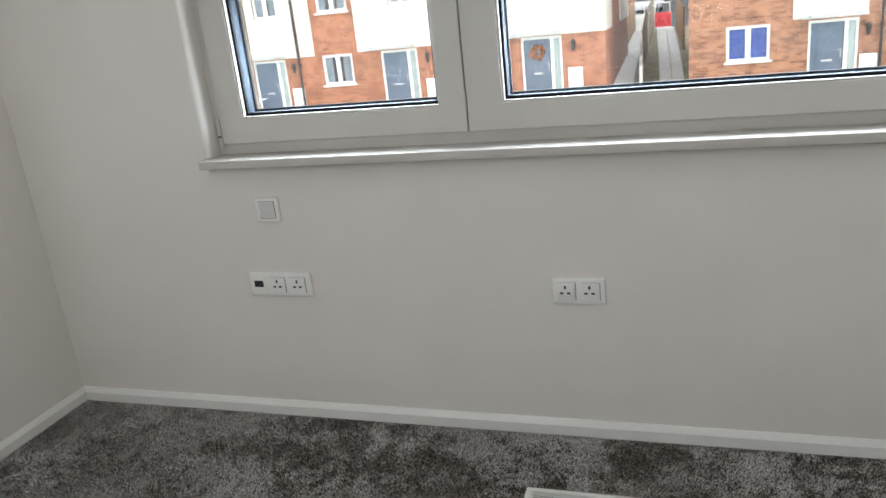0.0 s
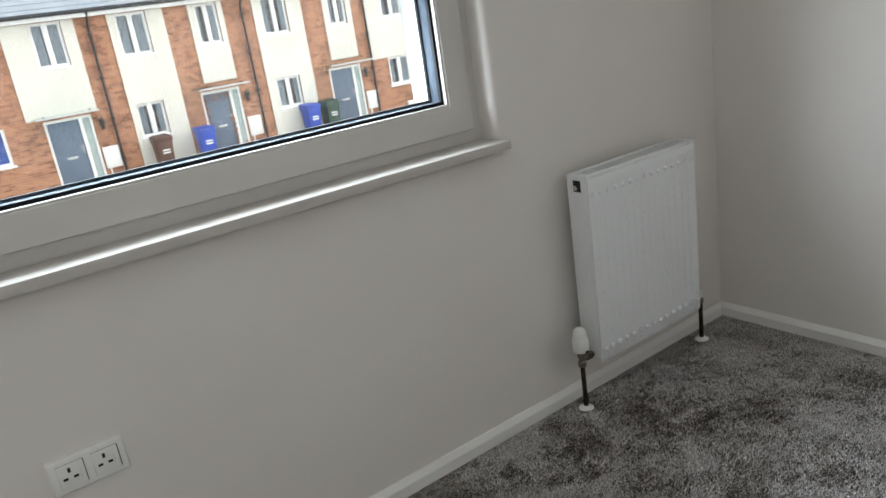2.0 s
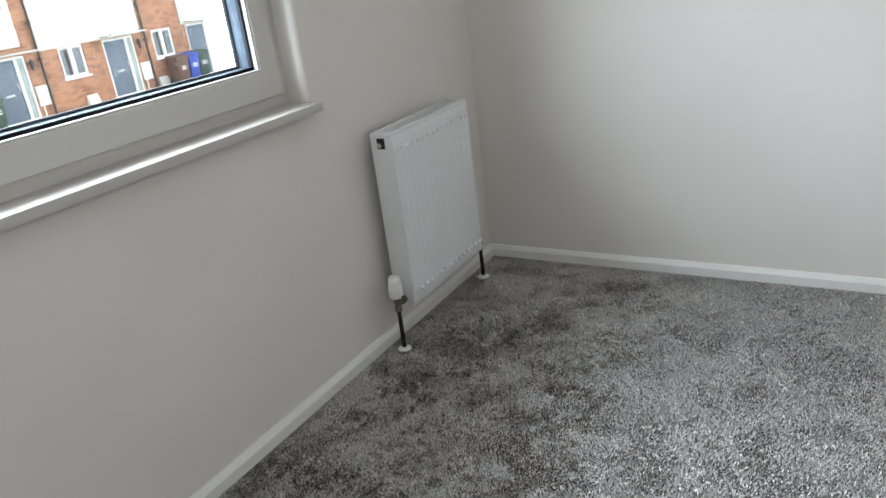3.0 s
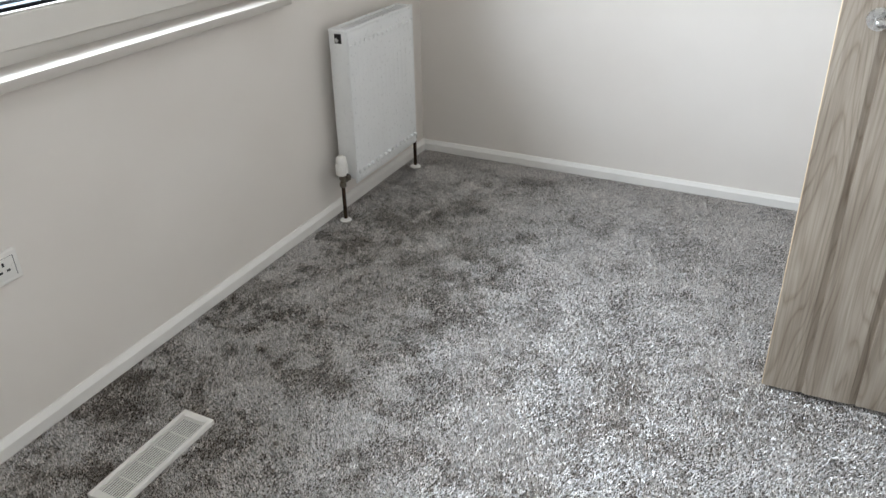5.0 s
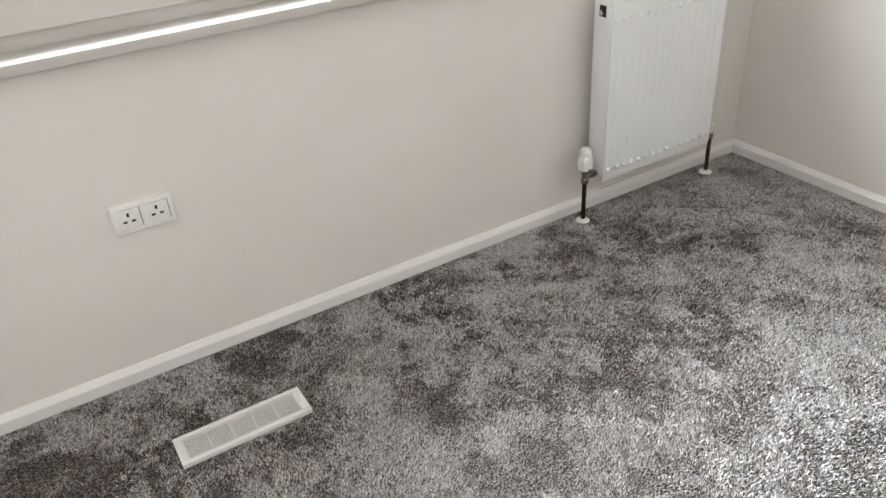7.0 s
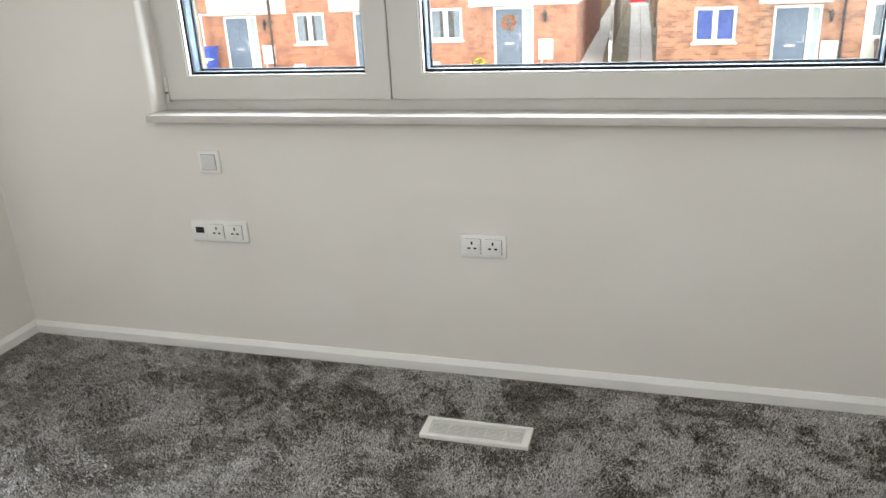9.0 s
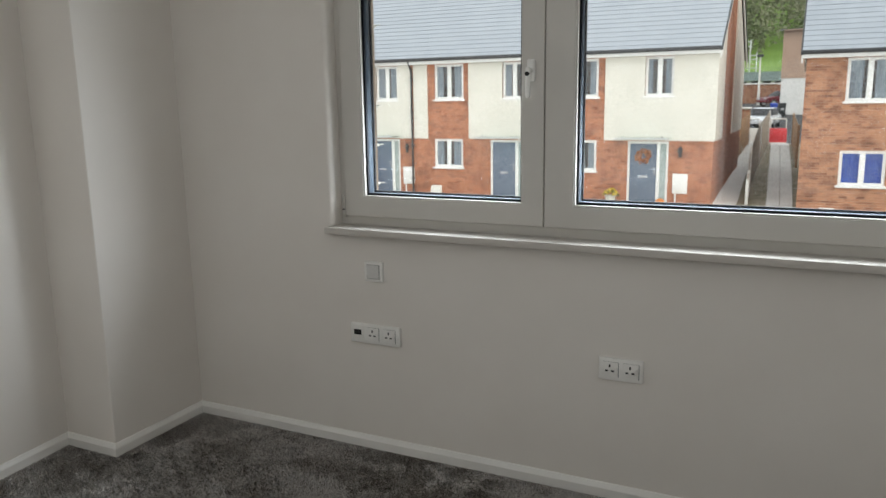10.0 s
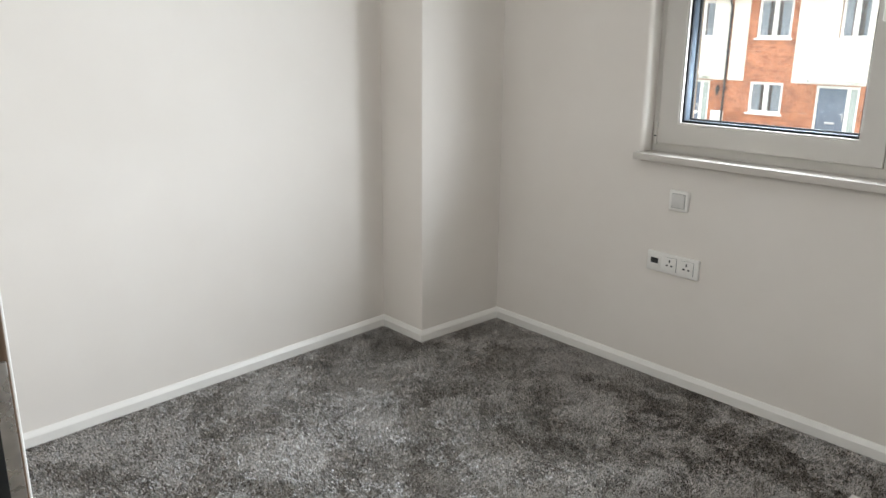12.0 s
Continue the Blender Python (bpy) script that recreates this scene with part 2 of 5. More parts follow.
M_BEIGE = noisy("beige_cladding", (0.42, 0.29, 0.22), (0.48, 0.34, 0.26), 1.0, 0.8)
M_SLATE = noisy("grey_slate", (0.33, 0.365, 0.405), (0.37, 0.405, 0.445), 3.0, 0.5, bump=0.4, fine=18, stretch=(1, 0.4, 0.4))
M_GUTTER = noisy("black_gutter_plastic", (0.015, 0.016, 0.018), (0.03, 0.03, 0.034), 4, 0.4)
M_FASCIA = noisy("white_fascia", (0.80, 0.80, 0.78), (0.86, 0.86, 0.84), 3, 0.5)
M_DOORBLUE = noisy("blue_grey_door", (0.115, 0.15, 0.21), (0.14, 0.18, 0.245), 3, 0.45)
# curtain cloth, its pale blue-grey also standing in for reflections on the panes
M_CURTAIN = noisy("curtain_with_pane_glare", (0.36, 0.41, 0.48), (0.68, 0.69, 0.70), 6, 0.9, stretch=(6, 6, 0.5))
M_DRAPE = noisy("blue_curtain", (0.02, 0.09, 0.62), (0.06, 0.20, 0.85), 9, 0.9, stretch=(6, 6, 0.5))
M_PAVE = noisy("grey_concrete_paving", (0.64, 0.63, 0.60), (0.74, 0.73, 0.70), 1.5, 0.9, bump=0.4, fine=40)
M_SAND = noisy("buff_block_paving", (0.42, 0.37, 0.29), (0.52, 0.46, 0.37), 1.5, 0.9, bump=0.4, fine=40)
M_GRIT = noisy("stony_soil", (0.16, 0.15, 0.09), (0.36, 0.31, 0.24), 4, 0.95, bump=0.8, fine=30)
M_ROAD = noisy("asphalt", (0.045, 0.046, 0.048), (0.075, 0.075, 0.077), 1.2, 0.85, bump=0.4, fine=60)
M_GRASS = noisy("grass", (0.12, 0.22, 0.03), (0.18, 0.30, 0.045), 0.2, 0.9, bump=0.6, fine=20)
M_SOIL = noisy("bare_soil", (0.09, 0.07, 0.045), (0.15, 0.12, 0.08), 3, 0.95, bump=0.8, fine=30)
M_BINBLUE = noisy("blue_bin_plastic", (0.015, 0.05, 0.36), (0.025, 0.075, 0.45), 4, 0.45)
M_BINBROWN = noisy("brown_bin_plastic", (0.085, 0.042, 0.03), (0.12, 0.06, 0.045), 4, 0.5)
M_BINGREEN = noisy("dark_green_bin_plastic", (0.02, 0.05, 0.035), (0.03, 0.07, 0.05), 4, 0.5)
M_BINBLACK = noisy("black_bin_plastic", (0.02, 0.024, 0.026), (0.035, 0.04, 0.042), 4, 0.5)
M_RED = noisy("red_barrier_plastic", (0.55, 0.03, 0.04), (0.65, 0.05, 0.06), 3, 0.45)
M_WHITE = noisy("white_barrier_plastic", (0.70, 0.69, 0.64), (0.78, 0.77, 0.72), 3, 0.5)
M_ORANGE = noisy("pumpkin_skin", (0.60, 0.17, 0.02), (0.70, 0.25, 0.03), 8, 0.5)
M_YELLOW = noisy("yellow_petals", (0.70, 0.50, 0.02), (0.78, 0.62, 0.05), 20, 0.7)
M_LEAF = noisy("leaf_green", (0.03, 0.07, 0.02), (0.07, 0.13, 0.04), 20, 0.7)
M_WREATH = noisy("autumn_wreath", (0.35, 0.10, 0.04), (0.55, 0.25, 0.10), 25, 0.8)
# leaf tones lightened towards olive to carry the distance haze
M_WOODS = noisy("hazed_woodland_leaves", (0.105, 0.12, 0.065), (0.26, 0.265, 0.17), 0.15, 0.9)
M_LAMPGREY = noisy("dark_grey_metal", (0.05, 0.052, 0.055), (0.08, 0.082, 0.085), 10, 0.4, 0.6)
M_CARRED = noisy("dark_red_car_paint", (0.16, 0.01, 0.02), (0.2, 0.015, 0.03), 3, 0.25)
M_CARSILVER = noisy("silver_car_paint", (0.60, 0.62, 0.64), (0.68, 0.70, 0.72), 3, 0.25, 0.3)
M_TEAL = noisy("pale_green_roof", (0.20, 0.27, 0.25), (0.26, 0.33, 0.31), 1, 0.6)
M_TIMBER = wood("brown_reveal_board", (0.20, 0.14, 0.10), (0.28, 0.20, 0.15), (0.36, 0.27, 0.2), 0.8)


# ---- building helpers ----
def box(bm, a, b, bevel=0.0, seg=2):
    """A box between two corners, with rounded edges."""
    r = bmesh.ops.create_cube(bm, size=1.0)
    vs = r["verts"]
    c = [(p + q) / 2 for p, q in zip(a, b)]
    d = [abs(q - p) for p, q in zip(a, b)]
    for v in vs:
        v.co = Vector((v.co.x * d[0] + c[0], v.co.y * d[1] + c[1], v.co.z * d[2] + c[2]))
    if bevel:
        es = list({e for v in vs for e in v.link_edges})
        bmesh.ops.bevel(bm, geom=es, offset=min(bevel, min(d) * 0.45), segments=seg, profile=0.5, affect='EDGES')
    return bm


def rod(bm, p, q, r1, r2=None, n=16):
    p, q = Vector(p), Vector(q)
    m = Matrix.Translation((p + q) / 2) @ (q - p).to_track_quat("Z", "Y").to_matrix().to_4x4()
    bmesh.ops.create_cone(bm, cap_ends=True, segments=n, radius1=r1, radius2=r1 if r2 is None else r2, depth=(q - p).length, matrix=m)
    return bm


def lathe(bm, prof, c=(0, 0, 0), n=24):
    """Turns (radius, height) pairs round the vertical through c."""
    rings = []
    for r, h in prof:
        rings.append([bm.verts.new((c[0] + r * math.cos(2 * math.pi * k / n), c[1] + r * math.sin(2 * math.pi * k / n), c[2] + h)) for k in range(n)])
    for a, b in zip(rings, rings[1:]):
        for k in range(n):
            bm.faces.new((a[k], a[(k + 1) % n], b[(k + 1) % n], b[k]))
    bm.faces.new(rings[0][::-1]), bm.faces.new(rings[-1])
    return bm


def panel(bm, us, vs, holes, y0, y1):
    """An upright wall in x and z between depths y0 and y1, with openings right through it. Returns the openings' edges at y0."""
    us = sorted({round(u, 4) for u in [*us, *[h[0] for h in holes], *[h[1] for h in holes]]})
    vs = sorted({round(v, 4) for v in [*vs, *[h[2] for h in holes], *[h[3] for h in holes]]})
    f = {(i, j, k): bm.verts.new((u, y, v)) for i, u in enumerate(us) for j, v in enumerate(vs) for k, y in ((0, y0), (1, y1))}

    def solid(i, j):
        if not (0 <= i < len(us) - 1 and 0 <= j < len(vs) - 1):
            return False
        u, v = (us[i] + us[i + 1]) / 2, (vs[j] + vs[j + 1]) / 2
        return not any(h[0] < u < h[1] and h[2] < v < h[3] for h in holes)

    rim = []
    for i in range(len(us) - 1):
        for j in range(len(vs) - 1):
            if not solid(i, j):
                continue
            bm.faces.new([f[i, j, 0], f[i + 1, j, 0], f[i + 1, j + 1, 0], f[i, j + 1, 0]])
            bm.faces.new([f[i, j, 1], f[i, j + 1, 1], f[i + 1, j + 1, 1], f[i + 1, j, 1]])
            for (di, dj), (a, b) in {(-1, 0): ((i, j), (i, j + 1)), (1, 0): ((i + 1, j), (i + 1, j + 1)), (0, -1): ((i, j), (i + 1, j)), (0, 1): ((i, j + 1), (i + 1, j + 1))}.items():
                if not solid(i + di, j + dj):
                    bm.faces.new([f[(*a, 0)], f[(*b, 0)], f[(*b, 1)], f[(*a, 1)]])
                    if 0 <= i + di < len(us) - 1 and 0 <= j + dj < len(vs) - 1:
                        rim.append((f[(*a, 0)], f[(*b, 0)]))
    used = [v for v in f.values() if not v.link_faces]
    for v in used:
        bm.verts.remove(v)
    bmesh.ops.recalc_face_normals(bm, faces=bm.faces)
    return [bm.edges.get(e) for e in rim]


def broad_faces(bm):
    """Indices of the broad level faces that border narrow rounded ones: they stay flat."""
    bm.faces.ensure_lookup_table()
    bm.faces.index_update()
    bm.normal_update()
    out = []
    for f in bm.faces:
        if max(abs(c) for c in f.normal) < 0.9999:
            continue
        area = f.calc_area()
        if any(g is not f and g.normal.dot(f.normal) > 0.6 and g.calc_area() < 0.5 * area for ed in f.edges for g in ed.link_faces):
            out.append(f.index)
    return out


def obj(name, bm, mat, smooth=True):
    me = bpy.data.meshes.new(name)
    flat = broad_faces(bm) if smooth else ()
    bm.to_mesh(me)
    bm.free()
    me.materials.append(mat)
    if smooth:
        me.polygons.foreach_set("use_smooth", np.ones(len(me.polygons), dtype=bool))
        for k in flat:
            me.polygons[k].use_smooth = False
        me.set_sharp_from_angle(angle=radians(35))
    return new(name, me)


def part(name, bm, mat, parent, label=""):
    ob = obj(name, bm, mat)
    ob.parent = parent
    return tagged(ob, label)


def thing(name, label, category, group="", kind="", at=(0, 0, 0)):
    ob = new(name)
    ob.empty_display_size = 0.1
    ob.matrix_world = Matrix.Translation(at)
    return tagged(ob, label, category, group, kind)


def B():
    return bmesh.new()


# ---- the room ----
XL, XR, YB, H = -0.32, 4.258, -2.55, 2.4
WX0, WX1, WZ0, WZ1 = 0.781, 3.209, 0.927, 2.092
DX0, DX1, DZ = 2.010, 2.960, 2.04
PIER_Y = -0.50


def west_x(y):
    """The west wall stands a little out of square."""
    return -0.285 - 0.0705 * (y + 0.5)



bm = B()
rim = panel(bm, (XL - 0.2, XR + 0.2), (-0.25, H + 0.2), [(WX0, WX1, WZ0 - 0.03, WZ1)], 0.0, 0.26)
bmesh.ops.bevel(bm, geom=[e for e in rim if e], offset=0.024, segments=5, profile=0.5, affect='EDGES')
tagged(obj("wall_north", bm, M_WALL), "off-white painted plaster wall with a wide window", "wall", kind="structure")

bm = B()
panel(bm, (XL - 0.2, XR + 0.2), (-0.25, H + 0.2), [(DX0 - 0.03, DX1 + 0.03, -0.25, DZ + 0.03)], YB - 0.12, YB)
tagged(obj("wall_south", bm, M_WALL), "off-white painted plaster wall with a doorway", "wall", kind="structure")
bm = box(B(), (XL - 0.2, YB, -0.25), (XL, 0, H + 0.2))
for v in bm.verts:
    if v.co.x > XL - 0.1:
        v.co.x = west_x(v.co.y)
tagged(obj("wall_west", bm, M_WALL), "off-white painted plaster wall", "wall", kind="structure")
bm = box(B(), (XR, YB, -0.25), (XR + 0.2, 0, H + 0.2))
tagged(obj("wall_east", bm, M_WALL), "off-white painted plaster wall", "wall", kind="structure")
bm = B()
box(bm, (XL - 0.08, PIER_Y, -0.05), (0.0, 0.05, H + 0.05))
es = [e for e in bm.edges if all(abs(v.co.x) < 1e-6 and abs(v.co.y - PIER_Y) < 1e-6 for v in e.verts)]
bmesh.ops.bevel(bm, geom=es, offset=0.006, segments=3, profile=0.5, affect='EDGES')
tagged(obj("wall_pier", bm, M_WALL), "off-white boxed-in pier beside the window wall", "wall", kind="structure")
bm = box(B(), (XL - 0.2, YB - 0.12, H), (XR + 0.2, 0, H + 0.2))
tagged(obj("ceiling", bm, M_CEIL), "plain white painted ceiling", "ceiling", kind="structure")

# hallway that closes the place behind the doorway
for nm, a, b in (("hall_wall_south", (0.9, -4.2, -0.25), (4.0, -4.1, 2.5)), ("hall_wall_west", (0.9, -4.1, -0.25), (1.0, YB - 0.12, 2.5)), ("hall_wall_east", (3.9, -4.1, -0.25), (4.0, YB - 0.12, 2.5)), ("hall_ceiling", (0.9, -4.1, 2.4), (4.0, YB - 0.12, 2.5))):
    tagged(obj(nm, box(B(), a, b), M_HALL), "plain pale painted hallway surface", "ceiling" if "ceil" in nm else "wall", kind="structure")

# floor: backing and pile
bm = box(B(), (XL - 0.2, -4.2, -0.22), (XR + 0.2, 0, -0.004))
tagged(obj("floor", bm, M_BACKING), "floor under a grey short-pile carpet", "floor", kind="structure")


def carpet(x0, x1, y0, y1, step, rng):
    nx, ny = int((x1 - x0) / step), int((y1 - y0) / step)
    gx, gy = np.meshgrid(np.arange(nx), np.arange(ny))
    n = gx.size
    px = x0 + (gx.ravel() + rng.random(n)) * step
    py = y0 + (gy.ravel() + rng.random(n)) * step
    clear = (abs(px - 2.004) > 0.164) | (abs(py + 0.366) > 0.046)  # cut out for the floor vent
    px, py = px[clear], py[clear]
    n = px.size

    def field(octaves):
        """Smooth random values over the floor, in patches of several sizes."""
        out = np.zeros(n)
        for cells, w in octaves:
            g = rng.normal(size=(int((x1 - x0) * cells) + 3, int((y1 - y0) * cells) + 3))
            fx, fy = (px - x0) * cells, (py - y0) * cells
            ix, iy = fx.astype(int), fy.astype(int)
            u, v = fx - ix, fy - iy
            u, v = u * u * (3 - 2 * u), v * v * (3 - 2 * v)
            out += w * ((g[ix, iy] * (1 - u) + g[ix + 1, iy] * u) * (1 - v) + (g[ix, iy + 1] * (1 - u) + g[ix + 1, iy + 1] * u) * v)
        return out
    octs = ((4.0, 0.5), (8.0, 0.95), (15.0, 0.9), (30.0, 0.75), (70.0, 0.6), (140.0, 0.6))
    lean_x, lean_y = field(octs), field(octs)
    h = 0.0046 * (0.8 + 0.4 * rng.random(n))
    dx = 0.24 + 0.48 * np.tanh(0.65 * lean_x) + 2.7 * (rng.random(n) - 0.5)
    dy = -0.22 + 0.72 * np.tanh(0.6 * lean_y + 0.35 * lean_x) + 2.4 * (rng.random(n) - 0.5)
    tx, ty = px + h * dx, py + h * dy
    ang = np.arctan2(dx, -dy) + 1.6 * (rng.random(n) - 0.5)
    w = step * 0.72
    cx, sy = np.cos(ang) * w, np.sin(ang) * w
    co = np.empty((n, 3, 3))
    co[:, 0] = np.stack([px - cx, py - sy, np.full(n, -0.005)], 1)
    co[:, 1] = np.stack([px + cx, py + sy, np.full(n, -0.005)], 1)
    co[:, 2] = np.stack([tx, ty, h - 0.004], 1)
    me = bpy.data.meshes.new("carpet_pile")
    me.vertices.add(n * 3)
    me.vertices.foreach_set("co", co.ravel())
    me.loops.add(n * 3)
    me.loops.foreach_set("vertex_index", np.arange(n * 3))
    me.polygons.add(n)
    me.polygons.foreach_set("loop_start", np.arange(n) * 3)
    me.update(calc_edges=True)
    me.materials.append(M_CARPET)
    return new("carpet_pile", me)


pile = carpet(XL + 0.018, XR - 0.018, -2.75, -0.019, 0.0026, np.random.default_rng(3))
tagged(pile, "silver-grey short-pile carpet, mottled partly by pile shading in its colour", "carpet", kind="stuff")


# skirting: a moulded profile along each wall
SK_H, SK_D = 0.053, 0.017
SK = [(0.0, 0.0), (SK_D, 0.0), (SK_D, SK_H * 0.66), (SK_D * 0.84, SK_H * 0.75), (SK_D * 0.40, SK_H * 0.96), (SK_D * 0.26, SK_H), (0.0, SK_H)]


def skirting(name, pts):
    """Runs the profile along a plan line; the room lies to the left of the line."""
    bm = B()
    n = len(pts)
    rings = []
    for i, p in enumerate(pts):
        p = Vector(p)
        d0 = (p - Vector(pts[i - 1])).normalized() if i else None
        d1 = (Vector(pts[i + 1]) - p).normalized() if i < n - 1 else None
        n0 = Vector((-d0.y, d0.x)) if d0 else None
        n1 = Vector((-d1.y, d1.x)) if d1 else None
        if n0 and n1:
            k = n0 + n1
            off = k / (1 + n0.dot(n1))
        else:
            off = n0 or n1
        rings.append([bm.verts.new((p.x + off.x * a, p.y + off.y * a, z - 0.004)) for a, z in SK])
    for a, b in zip(rings, rings[1:]):
        for k in range(len(SK)):
            bm.faces.new((a[k], b[k], b[(k + 1) % len(SK)], a[(k + 1) % len(SK)]))
    bm.faces.new(rings[0]), bm.faces.new(rings[-1][::-1])
    bmesh.ops.recalc_face_normals(bm, faces=bm.faces)
    return tagged(obj(name, bm, M_TRIM, smooth=False), "low white painted skirting board with a moulded top", "skirting board", kind="structure")


skirting("baseboard_a", [(XR, 0.0), (0.0, 0.0), (0.0, PIER_Y), (west_x(PIER_Y), PIER_Y), (west_x(YB), YB), (DX0 - 0.075, YB)])
skirting("baseboard_b", [(DX1 + 0.075, YB), (XR, YB), (XR, 0.0)])

# ---- window ----
FY = 0.070
window = thing("window_1", "wide white two-casement window with deep sashes", "window", kind="structure")
bm = B()
panel(bm, (WX0, WX1), (WZ0, WZ1), [(WX0 + 0.055, 1.616, WZ0 + 0.055, WZ1 - 0.055), (1.690, WX1 - 0.055, WZ0 + 0.055, WZ1 - 0.055)], FY, FY + 0.075)
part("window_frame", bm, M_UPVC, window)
PANES = [(0.808, 1.6495, 0.896, 1.569), (1.6535, 3.178, 1.760, 3.100)]
SZ0, SZ1, GZ0, GZ1 = 0.962, 2.057, 1.042, 1.977


def ring(bm, o, i, y0, y1, bevel=0.0):
    edges = panel(bm, o[:2], o[2:], [i], y0, y1)
    if bevel:
        outer = [ed for ed in bm.edges if all(abs(v.co.y - y0) < 1e-6 for v in ed.verts) and len(ed.link_faces) == 2 and abs(ed.calc_face_angle(0)) > 1]
        bmesh.ops.bevel(bm, geom=outer, offset=bevel, segments=3, profile=0.5, affect='EDGES')
    return bm


for k, (sx0, sx1, gx0, gx1) in enumerate(PANES):
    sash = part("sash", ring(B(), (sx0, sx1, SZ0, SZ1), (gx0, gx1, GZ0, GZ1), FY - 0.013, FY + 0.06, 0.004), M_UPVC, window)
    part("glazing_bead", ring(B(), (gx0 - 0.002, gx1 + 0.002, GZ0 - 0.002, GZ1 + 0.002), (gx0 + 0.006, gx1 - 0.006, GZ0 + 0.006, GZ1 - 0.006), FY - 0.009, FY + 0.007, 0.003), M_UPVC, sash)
    part("gasket", ring(B(), (gx0, gx1, GZ0, GZ1), (gx0 + 0.013, gx1 - 0.013, GZ0 + 0.015, GZ1 - 0.013), FY + 0.0062, FY + 0.0185), M_SEAL, sash)
    part("spacer_bar", ring(B(), (gx0, gx1, GZ0, GZ1), (gx0 + 0.011, gx1 - 0.011, GZ0 + 0.013, GZ1 - 0.011), FY + 0.0207, FY + 0.0548), M_SPACER, sash)
    part("outer_gasket", ring(B(), (gx0, gx1, GZ0, GZ1), (gx0 + 0.016, gx1 - 0.016, GZ0 + 0.020, GZ1 - 0.016), FY + 0.0566, FY + 0.066), M_SEAL, sash)
    for d in (0.019, 0.055):
        pane = part("pane", box(B(), (gx0 + 0.002, FY + d, GZ0 + 0.002), (gx1 - 0.002, FY + d + 0.0015, GZ1 - 0.002)), M_GLASS, sash)
        pane.visible_shadow = False
    if k == 0:
        for z in (0.990, 1.992):
            hinge = part("hinge_cover", box(B(), (sx0 - 0.013, FY - 0.016, z - 0.035), (sx0 - 0.001, FY + 0.004, z + 0.055), 0.004), M_UPVC, sash)
            part("hinge_gap", box(B(), (sx0 - 0.012, FY - 0.0185, z - 0.004), (sx0 - 0.002, FY - 0.008, z + 0.001)), M_DARK, hinge)
        hx, hz = 1.603, 1.516
        handle = part("handle", box(B(), (hx - 0.015, FY - 0.024, hz - 0.038), (hx + 0.015, FY - 0.012, hz + 0.038), 0.006, 3), M_PLATE, sash, "white lever window handle turned down")
        rod(bm := B(), (hx, FY - 0.024, hz), (hx, FY - 0.052, hz), 0.009)
        part("handle_neck", bm, M_PLATE, handle)
        bm = B()
        box(bm, (hx - 0.008, FY - 0.062, hz - 0.095), (hx + 0.008, FY - 0.046, hz + 0.012), 0.007, 3)
        part("lever", bm, M_PLATE, handle)
        part("lock_barrel", rod(B(), (hx, FY - 0.066, hz - 0.012), (hx, FY - 0.052, hz - 0.012), 0.0075), M_DARK, handle)

part("sash_gap", box(B(), (1.6497, FY + 0.002, SZ0 + 0.002), (1.6533, FY + 0.05, SZ1 - 0.002)), M_BLACK, window)
bm = B()
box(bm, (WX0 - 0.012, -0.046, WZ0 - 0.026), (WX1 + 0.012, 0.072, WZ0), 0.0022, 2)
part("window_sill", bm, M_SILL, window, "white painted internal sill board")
bm = B()
box(bm, (WX0, 0.146, WZ0 - 0.02), (WX1, 0.30, WZ0 + 0.02), 0.004)
part("outer_sill", bm, M_FASCIA, window)
# unseen overhang, added to keep steep sky light off the sill
tagged(obj("sky_blocker", box(B(), (XL - 0.2, 0.265, 2.20), (XR + 0.2, 0.80, 2.32), 0.004), M_FASCIA), "unseen board added over the window to block steep sky light", "soffit", kind="structure")
# outer reveals: brown board with white clips on one side, rough render on the other
reveal = part("reveal_board", box(B(), (WX0 - 0.03, 0.150, WZ0), (0.848, 0.262, WZ1), 0.003), M_TIMBER, window, "brown timber reveal board with white clips")
for i in range(7):
    z = 1.075 + 0.162 * i
    bm = B()
    rod(bm, (0.830, 0.262, z), (0.875, 0.266, z + 0.004), 0.0035, 0.002, 8)
    box(bm, (0.825, 0.256, z - 0.006), (0.852, 0.270, z + 0.006), 0.002)
    part("clip", bm, M_PLATE, reveal)
part("render_reveal", box(B(), (3.118, 0.150, WZ0), (WX1 + 0.03, 0.262, WZ1), 0.006), M_RENDER_W, window)


# ---- wall plates ----
def rounded_plate(bm, cx, cz, w, h, y0, y1, r=0.006):
    box(bm, (cx - w / 2, y1, cz - h / 2), (cx + w / 2, y0, cz + h / 2), r, 3)
    return bm


